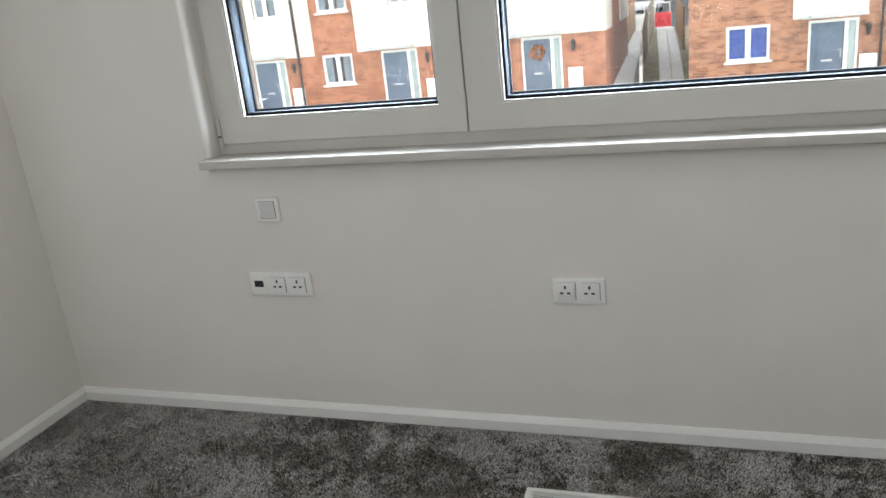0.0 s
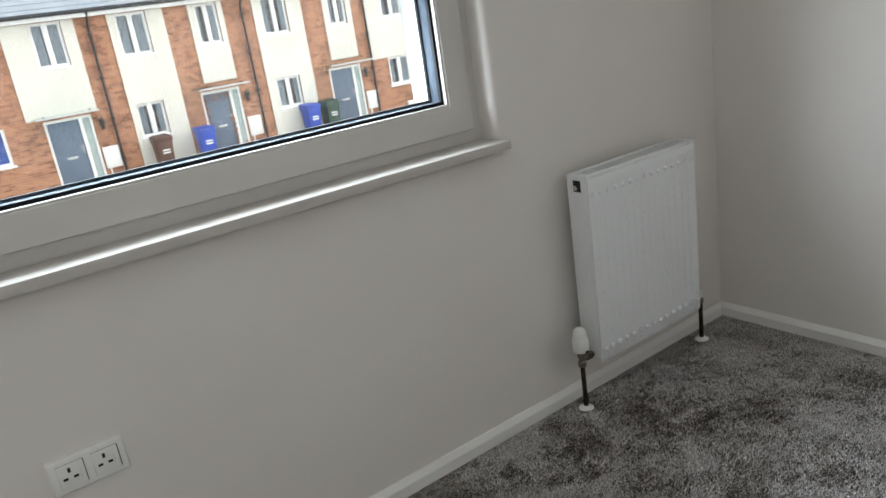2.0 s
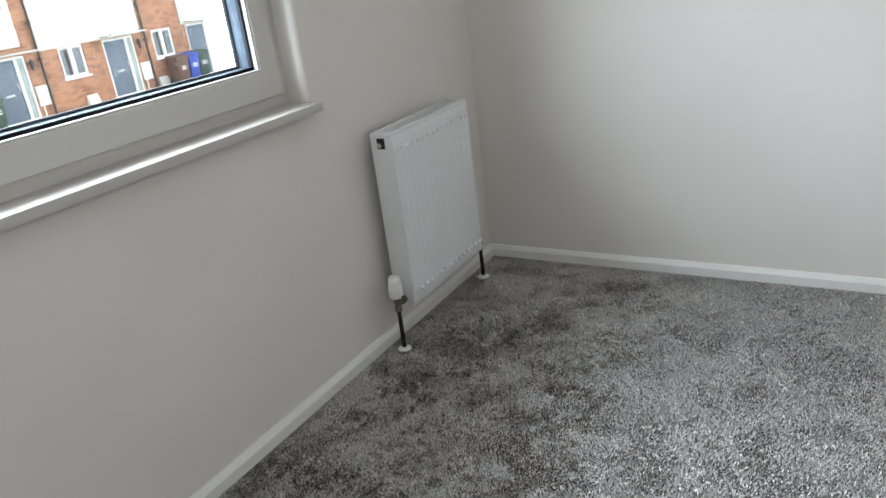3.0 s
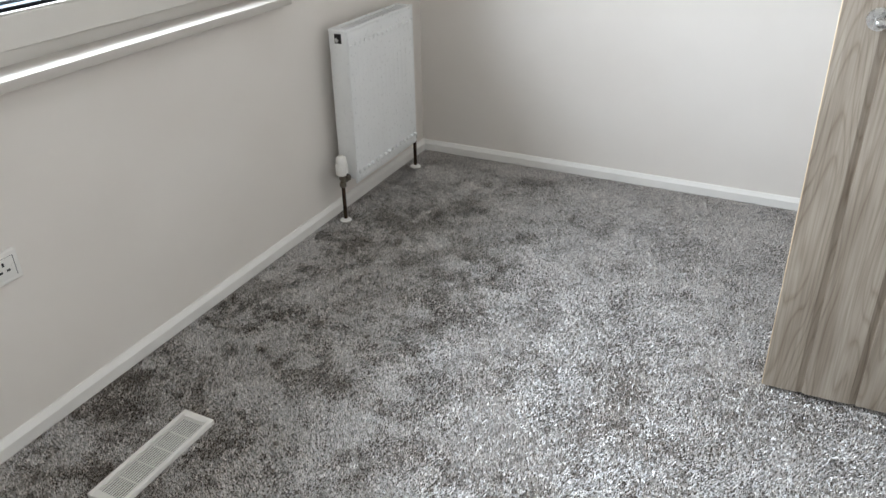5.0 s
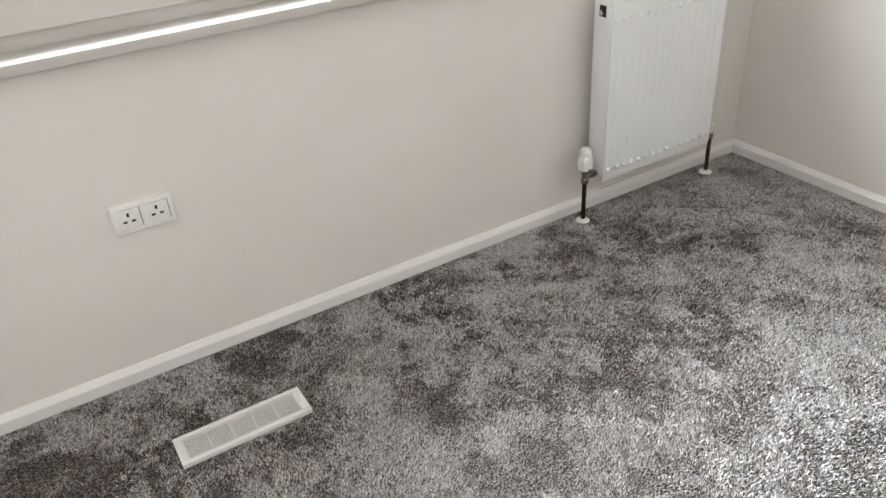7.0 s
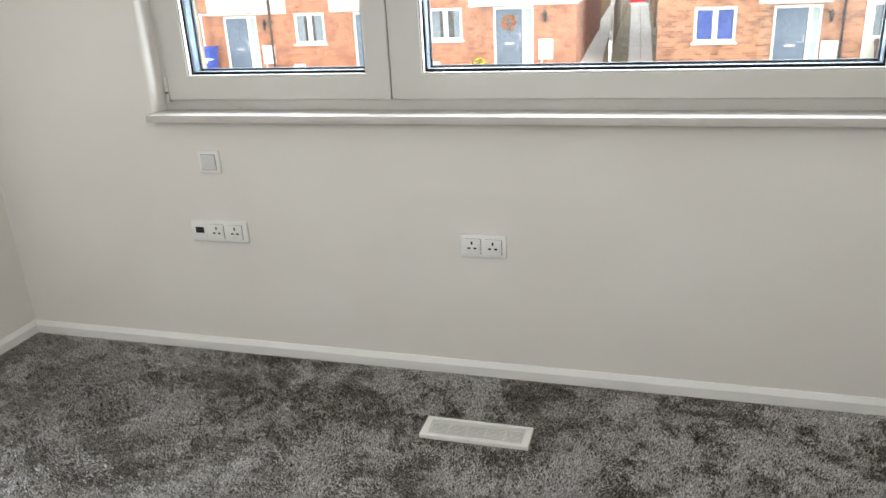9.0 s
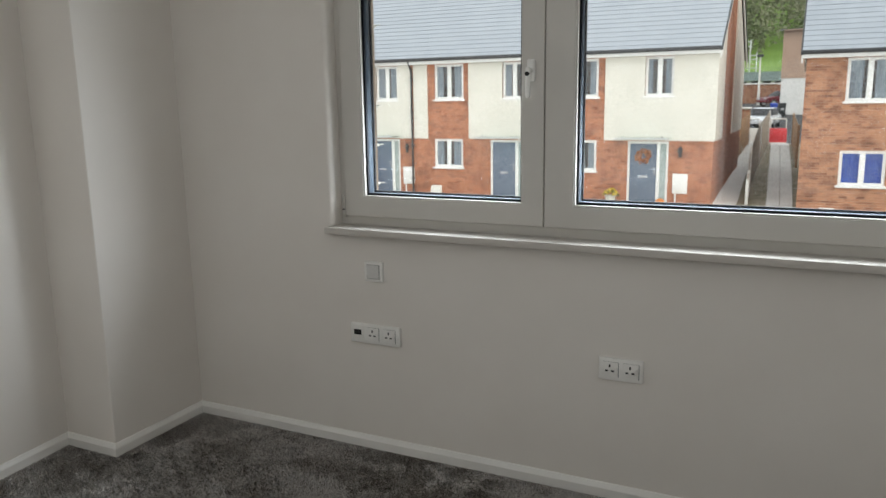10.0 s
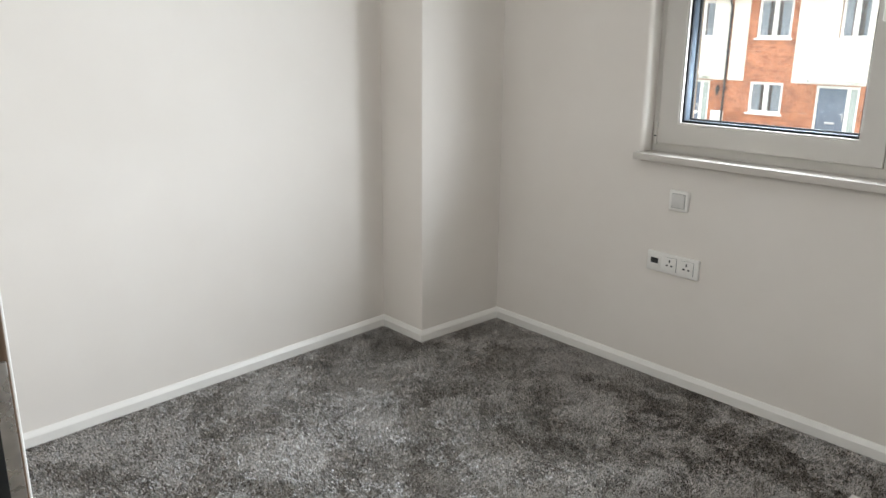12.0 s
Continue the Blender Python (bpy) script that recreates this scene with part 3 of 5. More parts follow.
def socket_insert(parent, cx, cz, s=0.050):
    ins = part("socket_face", rounded_plate(B(), cx, cz, s, s, -0.004, -0.0135, 0.0015), M_PLATE, parent)
    for dx, dz, w, h in ((-0.003, 0.0125, 0.0060, 0.0112), (-0.0135, -0.0060, 0.0100, 0.0060), (0.0075, -0.0060, 0.0100, 0.0060)):
        part("pin_hole", rounded_plate(B(), cx + dx, cz + dz, w, h, -0.010, -0.0141, 0.0006), M_DARK, ins)
    bm = B()
    box(bm, (cx + 0.0165, -0.0172, cz - 0.012), (cx + 0.0235, -0.010, cz + 0.008), 0.0015)
    part("rocker", bm, M_PLATE, ins)
    # black strips stand in for the shadow line beside and above the face
    part("edge_shade", box(B(), (cx + s / 2, -0.0126, cz - s / 2), (cx + s / 2 + 0.0016, -0.004, cz + s / 2)), M_BLACK, ins)
    part("edge_shade", box(B(), (cx - s / 2, -0.0121, cz + s / 2), (cx + s / 2, -0.004, cz + s / 2 + 0.0006)), M_BLACK, ins)


def plate_frame(name, label, cat, cx, cz, w, h, group=""):
    t = thing(name, label, cat, group)
    bm = B()
    box(bm, (cx - w / 2, -0.0118, cz - h / 2), (cx + w / 2, 0.0, cz + h / 2))
    es = [e for e in bm.edges if any(v.co.y < -0.01 for v in e.verts)]
    bmesh.ops.bevel(bm, geom=es, offset=0.005, segments=3, profile=0.5, affect='EDGES')
    part("cover_frame", bm, M_PLATE, t)
    return t


sw = plate_frame("light_switch", "square white rocker switch on the wall under the window", "switch", 0.970, 0.754, 0.084, 0.082)
bm = rounded_plate(B(), 0.970, 0.754, 0.055, 0.055, -0.008, -0.0165, 0.002)
bmesh.ops.rotate(bm, verts=bm.verts, cent=(0.970, -0.012, 0.754), matrix=Matrix.Rotation(radians(5.0), 3, 'X'))
rk = part("rocker", bm, M_ROCKER, sw, "pale grey rocker")
# thin black ring painted in for the shade round the rocker
part("shadow_gap", ring(B(), (0.9414, 0.9986, 0.7254, 0.7826), (0.9425, 0.9975, 0.7265, 0.7815), -0.0125, -0.004), M_BLACK, rk)

s2 = plate_frame("double_socket", "white double wall socket with two rocker switches", "socket", 1.960, 0.486, 0.156, 0.081, "wall sockets")
for dx in (-0.0355, 0.0355):
    socket_insert(s2, 1.960 + dx, 0.486, 0.054)
s3 = plate_frame("triple_socket", "white wall plate with two sockets and a black data port", "socket", 0.968, 0.493, 0.231, 0.081, "wall sockets")
for dx in (-0.008, 0.067):
    socket_insert(s3, 0.968 + dx, 0.493, 0.054)
ins = part("data_insert", rounded_plate(B(), 0.968 - 0.078, 0.493, 0.054, 0.054, -0.004, -0.0135, 0.0015), M_PLATE, s3)
dp = part("data_port", rounded_plate(B(), 0.968 - 0.079, 0.497, 0.034, 0.022, -0.010, -0.0155, 0.001), M_DARK, ins, "black twin data port")
for dx in (-0.008, 0.008):
    part("port_opening", rounded_plate(B(), 0.968 - 0.079 + dx, 0.497, 0.011, 0.009, -0.012, -0.0162, 0.0008), M_BLACK, dp)

# ---- radiator ----
RX0, RX1, RY0, RY1, RZ0, RZ1 = 3.425, 3.953, -0.042, -0.128, 0.156, 0.775
rad = thing("radiator", "white steel panel radiator with a thermostatic valve", "radiator", at=(RX0, RY0, 0))
rad_in = rad.matrix_world.inverted()


def rpart(name, bm, mat, parent=None, label=""):
    bmesh.ops.transform(bm, matrix=rad_in, verts=bm.verts)
    return part(name, bm, mat, parent or rad, label)


def fluted(y, face):
    """A pressed panel with upright flutes, thick 9 mm; face is -1 towards the room."""
    bm = B()
    x0, x1, z0, z1 = RX0 + 0.004, RX1 - 0.004, RZ0, RZ1 - 0.008
    cols = 15 * 10
    n = 15
    zs = [z0, z0 + 0.010, z0 + 0.030, *[z0 + 0.05 + 0.012 * k for k in range(6)], (z0 + z1) / 2, *[z1 - 0.11 + 0.012 * k for k in range(6)], z1 - 0.03, z1 - 0.012, z1]
    grid = []
    for z in zs:
        row = []
        for i in range(cols + 1):
            u = i / cols
            x = x0 + u * (x1 - x0)
            ph = (u * n) % 1.0
            groove = 0.0
            fade = max(0.0, min(1.0, (z - z0 - 0.045) / 0.05, (z1 - 0.045 - z) / 0.05))
            if 0.02 < u < 0.98:
                groove = 0.0013 * fade * (0.5 + 0.5 * math.cos(ph * 2 * math.pi)) ** 3
            rim_in = 0.005 if z in (z0, z1) else 0.0
            row.append(bm.verts.new((x, y + face * (0.0045 - groove - rim_in), z)))
        grid.append(row)
    back = [[bm.verts.new((v.co.x, y - face * 0.0045, v.co.z)) for v in (r[0], r[-1])] for r in (grid[0], grid[-1])]
    for a, b in zip(grid, grid[1:]):
        for i in range(cols):
            bm.faces.new((a[i], a[i + 1], b[i + 1], b[i]))
    bm.faces.new([*grid[0], back[0][1], back[0][0]])
    bm.faces.new([*grid[-1][::-1], back[1][0], back[1][1]])
    bm.faces.new([*[r[0] for r in grid], back[1][0], back[0][0]])
    bm.faces.new([*[r[-1] for r in grid][::-1], back[0][1], back[1][1]])
    bm.faces.new([back[0][0], back[0][1], back[1][1], back[1][0]])
    bmesh.ops.recalc_face_normals(bm, faces=bm.faces)
    return bm


front = rpart("front_panel", fluted(RY1 + 0.006, -1), M_RAD)
rpart("back_panel", fluted(RY0 - 0.006, 1), M_RAD)
for i in range(15):
    x = RX0 + 0.004 + (RX1 - RX0 - 0.008) * (i + 0.5) / 15
    for z in (RZ0 + 0.048, RZ1 - 0.062):
        bm = B()
        bmesh.ops.create_icosphere(bm, subdivisions=2, radius=1.0, matrix=Matrix.Translation((x, RY1 - 0.0035 if z < 0.4 else RY1 + 0.003, z)) @ Matrix.Diagonal((0.0095, 0.007, 0.0095, 1)))
        rpart("weld_dimple", bm, M_RAD, front)
for x in (RX0, RX1 - 0.003):
    bm = B()
    box(bm, (x, RY1 + 0.004, RZ0 + 0.02), (x + 0.003, RY0 - 0.004, RZ1 - 0.010), 0.001)
    rpart("side_cover", bm, M_RAD)
bm = B()
box(bm, (RX0 - 0.001, RY1 + 0.002, RZ1 - 0.012), (RX0 + 0.028, RY0 - 0.002, RZ1), 0.003)
box(bm, (RX1 - 0.028, RY1 + 0.002, RZ1 - 0.012), (RX1 + 0.001, RY0 - 0.002, RZ1), 0.003)
box(bm, (RX0 + 0.02, RY1 + 0.002, RZ1 - 0.012), (RX1 - 0.02, RY1 + 0.016, RZ1), 0.003)
box(bm, (RX0 + 0.02, RY0 - 0.016, RZ1 - 0.012), (RX1 - 0.02, RY0 - 0.002, RZ1), 0.003)
grille = rpart("top_grille", bm, M_RAD)
for i in range(34):
    x = RX0 + 0.034 + i * (RX1 - RX0 - 0.068) / 33
    rpart("grille_bar", box(B(), (x - 0.0022, RY1 + 0.012, RZ1 - 0.010), (x + 0.0022, RY0 - 0.012, RZ1 - 0.004)), M_RAD, grille)
rpart("convector_fins", box(B(), (RX0 + 0.02, RY1 + 0.016, RZ0 + 0.05), (RX1 - 0.02, RY0 - 0.016, RZ1 - 0.06)), M_LAMPGREY)
# air vent plug in the side, and the tails
plug = rpart("side_opening", box(B(), (RX0 - 0.001, -0.101, RZ1 - 0.052), (RX0 + 0.004, -0.071, RZ1 - 0.016), 0.0008), M_DARK)
rpart("vent_plug", rod(B(), (RX0 - 0.003, -0.080, RZ1 - 0.040), (RX0 + 0.006, -0.080, RZ1 - 0.040), 0.0085, 0.0085, 8), M_CHROME, plug)
VX, VY = 3.376, -0.088
bm = B()
lathe(bm, [(0.018, 0.0), (0.0245, 0.004), (0.0255, 0.02), (0.0245, 0.048), (0.0215, 0.054), (0.0225, 0.060), (0.0205, 0.074), (0.014, 0.081), (0.004, 0.083)], (VX, VY, 0.208))
trv = rpart("valve_head", bm, M_PLATE, None, "white thermostatic valve head")
for k in range(10):
    a = 2 * math.pi * k / 10
    rpart("grip_rib", box(B(), (VX + 0.0245 * math.cos(a) - 0.002, VY + 0.0245 * math.sin(a) - 0.002, 0.224), (VX + 0.0245 * math.cos(a) + 0.002, VY + 0.0245 * math.sin(a) + 0.002, 0.250), 0.001), M_PLATE, trv)
rpart("dial_mark", box(B(), (VX - 0.005, VY - 0.0268, 0.213), (VX + 0.005, VY - 0.022, 0.218)), M_DARK, trv)
bm = B()
lathe(bm, [(0.010, 0.0), (0.0135, 0.002), (0.0135, 0.018), (0.010, 0.022), (0.010, 0.030), (0.013, 0.034), (0.013, 0.050)], (VX, VY, 0.155))
rod(bm, (VX, VY, 0.182), (RX0 + 0.004, VY, 0.182), 0.010)
rod(bm, (VX + 0.022, VY, 0.182), (VX + 0.040, VY, 0.182), 0.0145, None, 6)
rpart("valve_body", bm, M_BRASS)
rpart("pipe", rod(B(), (VX, VY, 0.0), (VX, VY, 0.165), 0.0078), M_COPPER)
rpart("floor_collar", lathe(B(), [(0.024, 0.0), (0.024, 0.004), (0.017, 0.009), (0.010, 0.011)], (VX, VY, 0.004)), M_PLATE)
VX2, VY2 = 4.006, -0.086
bm = B()
lathe(bm, [(0.009, 0.0), (0.011, 0.002), (0.011, 0.02), (0.009, 0.024)], (VX2, VY2, 0.150))
rod(bm, (VX2, VY2, 0.164), (RX1 - 0.004, VY2, 0.164), 0.008)
rpart("lockshield_valve", bm, M_BRASS)
rpart("lockshield_cap", lathe(B(), [(0.009, 0.0), (0.009, 0.034), (0.006, 0.038)], (VX2, VY2, 0.172)), M_PLATE)
rpart("pipe", rod(B(), (VX2, VY2, 0.0), (VX2, VY2, 0.160), 0.0078), M_COPPER)
rpart("floor_collar", lathe(B(), [(0.024, 0.0), (0.024, 0.004), (0.017, 0.009), (0.010, 0.011)], (VX2, VY2, 0.004)), M_PLATE)
for x in (RX0 + 0.1, RX1 - 0.1):
    rpart("wall_bracket", box(B(), (x - 0.015, RY0 - 0.004, 0.25), (x + 0.015, 0.0, 0.68), 0.002), M_RAD)

# ---- floor vent ----
vent = thing("floor_vent", "white slotted floor grille let into the carpet", "vent", at=(2.004, -0.366, 0.0))
VW, VD = 0.341, 0.104


def vpart(name, bm, mat, parent=None):
    return part(name, bm, mat, parent or vent)


bm = B()
for a, b in (((-VW / 2, -VD / 2), (VW / 2, -VD / 2 + 0.0135)), ((-VW / 2, VD / 2 - 0.0135), (VW / 2, VD / 2)), ((-VW / 2, -VD / 2 + 0.0135), (-VW / 2 + 0.022, VD / 2 - 0.0135)), ((VW / 2 - 0.022, -VD / 2 + 0.0135), (VW / 2, VD / 2 - 0.0135))):
    box(bm, (*a, -0.004), (*b, 0.011), 0.0015)
vpart("frame", bm, M_PLATE)
# shallow black sheet stands in for the dark depth below the slats
vpart("duct_shade", box(B(), (-VW / 2 + 0.01, -VD / 2 + 0.01, -0.006), (VW / 2 - 0.01, VD / 2 - 0.01, -0.0025)), M_DARK)
for i in range(11):
    y = -VD / 2 + 0.014 + (VD - 0.028) * (i + 0.5) / 11
    vpart("slat", box(B(), (-VW / 2 + 0.02, y - 0.0016, 0.0085), (VW / 2 - 0.02, y + 0.0016, 0.0103)), M_PLATE)
for i in range(4):
    x = -VW / 2 + 0.022 + (VW - 0.044) * (i + 1) / 5
    vpart("cross_bar", box(B(), (x - 0.0015, -VD / 2 + 0.01, 0.001), (x + 0.0015, VD / 2 - 0.01, 0.004)), M_PLATE)

# ---- door, standing open into the room ----
DW, DT, DH = 0.800, 0.040, 2.015
door = thing("door_1", "pale oak-grained door with upright grooves, standing open", "door", kind="structure", at=(2.960, -1.755, 0.0))
door.rotation_euler[0] = radians(-1.15)
GROOVES = [0.0, 0.105, 0.24, 0.375, 0.51, 0.645, DW]
bm = B()
box(bm, (0.006, -DW + 0.004, 0.010), (DT - 0.006, -0.004, DH))
part("core", bm, M_OAK, door)
for y0, y1 in zip(GROOVES, GROOVES[1:]):
    last = y1 >= DW
    for x0, sx in ((0.0, 1), (DT, -1)):
        # each board ends in a broad chamfer beside a dark slit
        prof = [(0.0, -y0 - 0.0005), (0.0, -y1 + (0.0 if last else 0.019)), (0.0052, -y1 + (0.0 if last else 0.0035)), (0.0068, -y1 + (0.0 if last else 0.0035)), (0.0068, -y0 - 0.0005)]
        bm = B()
        lo = [bm.verts.new((x0 + sx * px, py, 0.010)) for px, py in prof]
        hi = [bm.verts.new((v.co.x, v.co.y, DH)) for v in lo]
        bm.faces.new(lo), bm.faces.new(hi[::-1])
        for k in range(5):
            bm.faces.new((lo[k], hi[k], hi[(k + 1) % 5], lo[(k + 1) % 5]))
        bmesh.ops.recalc_face_normals(bm, faces=bm.faces)
        plank = part("plank", bm, M_OAK, door)
        plank.data.polygons.foreach_set("use_smooth", np.zeros(len(plank.data.polygons), dtype=bool))
part("edge_lipping", box(B(), (0.003, -0.006, 0.010), (DT - 0.012, 0.0015, DH), 0.001), M_LIP, door, "raw pale wood edge strip")
part("edge_band", box(B(), (DT - 0.011, -0.006, 0.010), (DT + 0.001, 0.001, DH), 0.001), M_TRIM, door)
for sx, x in ((-1, -0.002), (1, DT + 0.002)):
    hp = part("handle_plate", rod(B(), (x, -0.078, 1.04), (x + sx * 0.008, -0.078, 1.04), 0.025), M_CHROME, door, "brushed steel lever handle")
    bm = B()
    rod(bm, (x, -0.078, 1.04), (x + sx * 0.05, -0.078, 1.04), 0.009)
    box(bm, (min(x + sx * 0.042, x + sx * 0.058), -0.203, 1.031), (max(x + sx * 0.042, x + sx * 0.058), -0.070, 1.049), 0.006, 3)
    part("lever", bm, M_CHROME, hp)
# lining of the doorway with its strike plate
lining = thing("door_frame_1", "brown wooden door lining with a steel strike plate", "door frame", kind="structure")
for nm, a, b in (("jamb", (DX0 - 0.03, YB - 0.135, 0.0), (DX0, YB + 0.005, DZ)), ("jamb", (DX1 + 0.002, YB - 0.135, 0.0), (DX1 + 0.03, YB - 0.03, DZ)), ("head", (DX0 - 0.03, YB - 0.135, DZ), (DX1 + 0.03, YB + 0.005, DZ + 0.03))):
    part(nm, box(B(), a, b, 0.003), M_JAMB, lining)
for a, b in (((DX0 - 0.075, YB, 0.0), (DX0 - 0.008, YB + 0.008, DZ + 0.07)), ((DX1 + 0.012, YB, 0.0), (DX1 + 0.075, YB + 0.008, DZ + 0.07)), ((DX0 - 0.008, YB, DZ + 0.008), (DX1 + 0.012, YB + 0.008, DZ + 0.07))):
    part("architrave", box(B(), a, b, 0.004), M_TRIM, lining)
strike = part("strike_plate", box(B(), (DX0 - 0.001, YB - 0.035, 0.95), (DX0 + 0.0018, YB + 0.003, 1.170), 0.001), M_CHROME, lining)
for z in (1.157, 0.962):
    part("screw", rod(B(), (DX0, YB - 0.012, z), (DX0 + 0.0028, YB - 0.012, z), 0.0045), M_LAMPGREY, strike)
part("latch_hole", box(B(), (DX0 - 0.001, YB - 0.030, 0.975), (DX0 + 0.0024, YB - 0.006, 1.145), 0.0008), M_DARK, strike)

# ---- outdoors: ground ----
FYH, G0 = 22.4, -2.05
PROFILE = [(-300.0, -2.32), (23.5, -2.30), (26.0, -2.12), (47.0, -1.55), (52.0, -1.25), (64.0, -0.10), (77.0, 0.45), (84.0, 0.7), (95.0, 2.1), (112.0, 4.3), (150.0, 7.6), (175.0, 13.0), (230.0, 34.0), (300.0, 52.0), (1500.0, 60.0)]


def ground_z(y):
    for (ya, za), (yb, zb) in zip(PROFILE, PROFILE[1:]):
        if y <= yb:
            return za + (zb - za) * (y - ya) / (yb - ya)
    return PROFILE[-1][1]


bm = B()
xs = [-900, -60, -30, -14, 0, 14, 30, 60, 900]
ys = [-300, -10, 10, 20, 23.5, 26, 30, 36, 42, 47, 50, 52, 58, 64, 70, 77, 84, 95, 112, 130, 150, 175, 200, 230, 300, 1500]
rows_v = [[bm.verts.new((x, y, ground_z(y))) for x in xs] for y in ys]
for ya, (a, b) in zip(ys, zip(rows_v, rows_v[1:])):
    for i in range(len(xs) - 1):
        f = bm.faces.new((a[i], a[i + 1], b[i + 1], b[i]))
        f.material_index = 0 if ya < 23 else 3 if ya < 47 else 1 if ya < 83 else 2
ground = obj("ground", bm, M_PAVE)
for m in (M_ROAD, M_GRASS, M_SOIL):
    ground.data.materials.append(m)
tagged(ground, "pale concrete paving rising to a lane and a grassy hill", "ground", kind="structure")


def strip(name, label, pts, mat, lift=0.03, n=1):
    """A paved strip that follows the ground: (y, x0, x1) rows."""
    bm = B()
    up, lo = [], []
    for y, x0, x1 in pts:
        z = lane_z(y)
        up.append([bm.verts.new((x, y, z + lift)) for x in (x0, x1)])
        lo.append([bm.verts.new((x, y, z - 0.1)) for x in (x0, x1)])
    for k in range(len(pts) - 1):
        bm.faces.new((up[k][0], up[k][1], up[k + 1][1], up[k + 1][0]))
        for s in (0, 1):
            bm.faces.new((up[k][s], up[k + 1][s], lo[k + 1][s], lo[k][s]))
    bm.faces.new((up[0][0], up[0][1], lo[0][1], lo[0][0]))
    bm.faces.new((up[-1][0], up[-1][1], lo[-1][1], lo[-1][0]))
    bmesh.ops.recalc_face_normals(bm, faces=bm.faces)
    return tagged(obj(name, bm, mat), label, "path", kind="structure")


RISE = [(20.5, -2.30), (22.4, -2.05), (26.0, -1.80), (30.0, -1.56), (40.0, -1.48), (48.2, -1.46), (60.0, -0.40)]


def lane_z(y):
    """Height of the sloping passage between the two end houses."""
    for (ya, za), (yb, zb) in zip(RISE, RISE[1:]):
        if y <= yb:
            return za + (zb - za) * (y - ya) / (yb - ya)
    return RISE[-1][1]


strip("passage_ground", "stony soil with weeds between the two end houses", [(y, -0.22, 2.27) for y in (20.6, 22.4, 24, 26, 28, 30, 35, 40, 44, 47.8)], M_GRIT, 0.0)
strip("path_left", "pale concrete slab path beside the house", [(20.6, -0.5, 0.5), (22.4, -0.2, 0.5), (24, -0.2, 0.5), (26, -0.2, 0.42), (30, -0.3, 0.32), (36, -0.55, 0.15), (42, -0.72, 0.02), (47.6, -0.9, -0.1)], M_PAVE)
for k in range(26):
    y = 21.0 + k * 1.02
    u = (y - 21.0) / 26.6
    x0, x1 = 1.46 - 1.1 * u, 2.2 - 0.85 * u
    bm = B()
    for s in (0, 1):
        xm = (x0 + x1) / 2
        a, b = ((x0, xm - 0.012) if s == 0 else (xm + 0.012, x1))
        z0, z1 = lane_z(y) + 0.035, lane_z(y + 1.0) + 0.035
        v = [bm.verts.new(p) for p in ((a, y, z0), (b, y, z0), (b, y + 1.0, z1), (a, y + 1.0, z1), (a, y, z0 - 0.1), (b, y, z0 - 0.1), (b, y + 1.0, z1 - 0.1), (a, y + 1.0, z1 - 0.1))]
        for q in ((0, 1, 2, 3), (4, 7, 6, 5), (0, 4, 5, 1), (1, 5, 6, 2), (2, 6, 7, 3), (3, 7, 4, 0)):
            bm.faces.new([v[i] for i in q])
    ob = obj("paving_slab", bm, M_PAVE)
    ob.parent = bpy.data.objects["path_left"]
for nm, x0, x1, gz in (("planting_strip_west", -17.0, -0.5, G0), ("planting_strip_east", 2.6, 26.0, G0 - 0.24)):
    tagged(obj(nm, box(B(), (x0, FYH - 1.25, gz - 0.3), (x1, FYH + 0.1, gz + 0.035), 0.01), M_SAND), "buff gravel strip along the house fronts", "gravel", kind="structure")

# ---- outdoors: houses ----
EAVE, RIDGE_Y, RIDGE_Z, DEPTH = 2.95, FYH + 4.6, 6.42, 9.3
UP, LOW = (1.45, 2.68), (-0.97, 0.05)
TOP = EAVE - 0.27


def house_window(parent, x0, x1, z0, z1, depth=0.07, curtains=True, rng=random, cloth=None):
    w = part("window", ring(B(), (x0, x1, z0, z1), (x0 + 0.085, x1 - 0.085, z0 + 0.085, z1 - 0.085), FYH + depth - 0.03, FYH + depth + 0.04, 0.006), M_FASCIA, parent)
    xm = (x0 + x1) / 2
    part("mullion", box(B(), (xm - 0.075, FYH + depth - 0.035, z0 + 0.03), (xm + 0.075, FYH + depth + 0.04, z1 - 0.03), 0.006), M_FASCIA, w)
    part("sill", box(B(), (x0 - 0.06, FYH - 0.07, z0 - 0.06), (x1 + 0.06, FYH + depth, z0 + 0.005), 0.01), M_FASCIA, w)
    for a, b in ((x0 + 0.05, xm - 0.04), (xm + 0.04, x1 - 0.05)):
        p = part("pane", box(B(), (a, FYH + depth, z0 + 0.05), (b, FYH + depth + 0.012, z1 - 0.05)), M_FARGLASS, w)
        p.visible_shadow = False
        if curtains:
            bm = B()
            d = FYH + depth + 0.032
            cw = (b - a) * (0.98 if cloth else rng.uniform(0.5, 0.95))
            a0 = a - 0.02 if a < xm - 0.1 else b - cw + 0.02
            n = 26
            lo = [bm.verts.new((a0 + cw * i / n, d + 0.007 * math.sin(i * 1.9), z0)) for i in range(n + 1)]
            hi = [bm.verts.new((v.co.x, v.co.y, z1)) for v in lo]
            for i in range(n):
                bm.faces.new((lo[i], lo[i + 1], hi[i + 1], hi[i]))
            bmesh.ops.solidify(bm, geom=bm.faces, thickness=0.008)
            part("curtain", bm, cloth or M_CURTAIN, w)
    return w


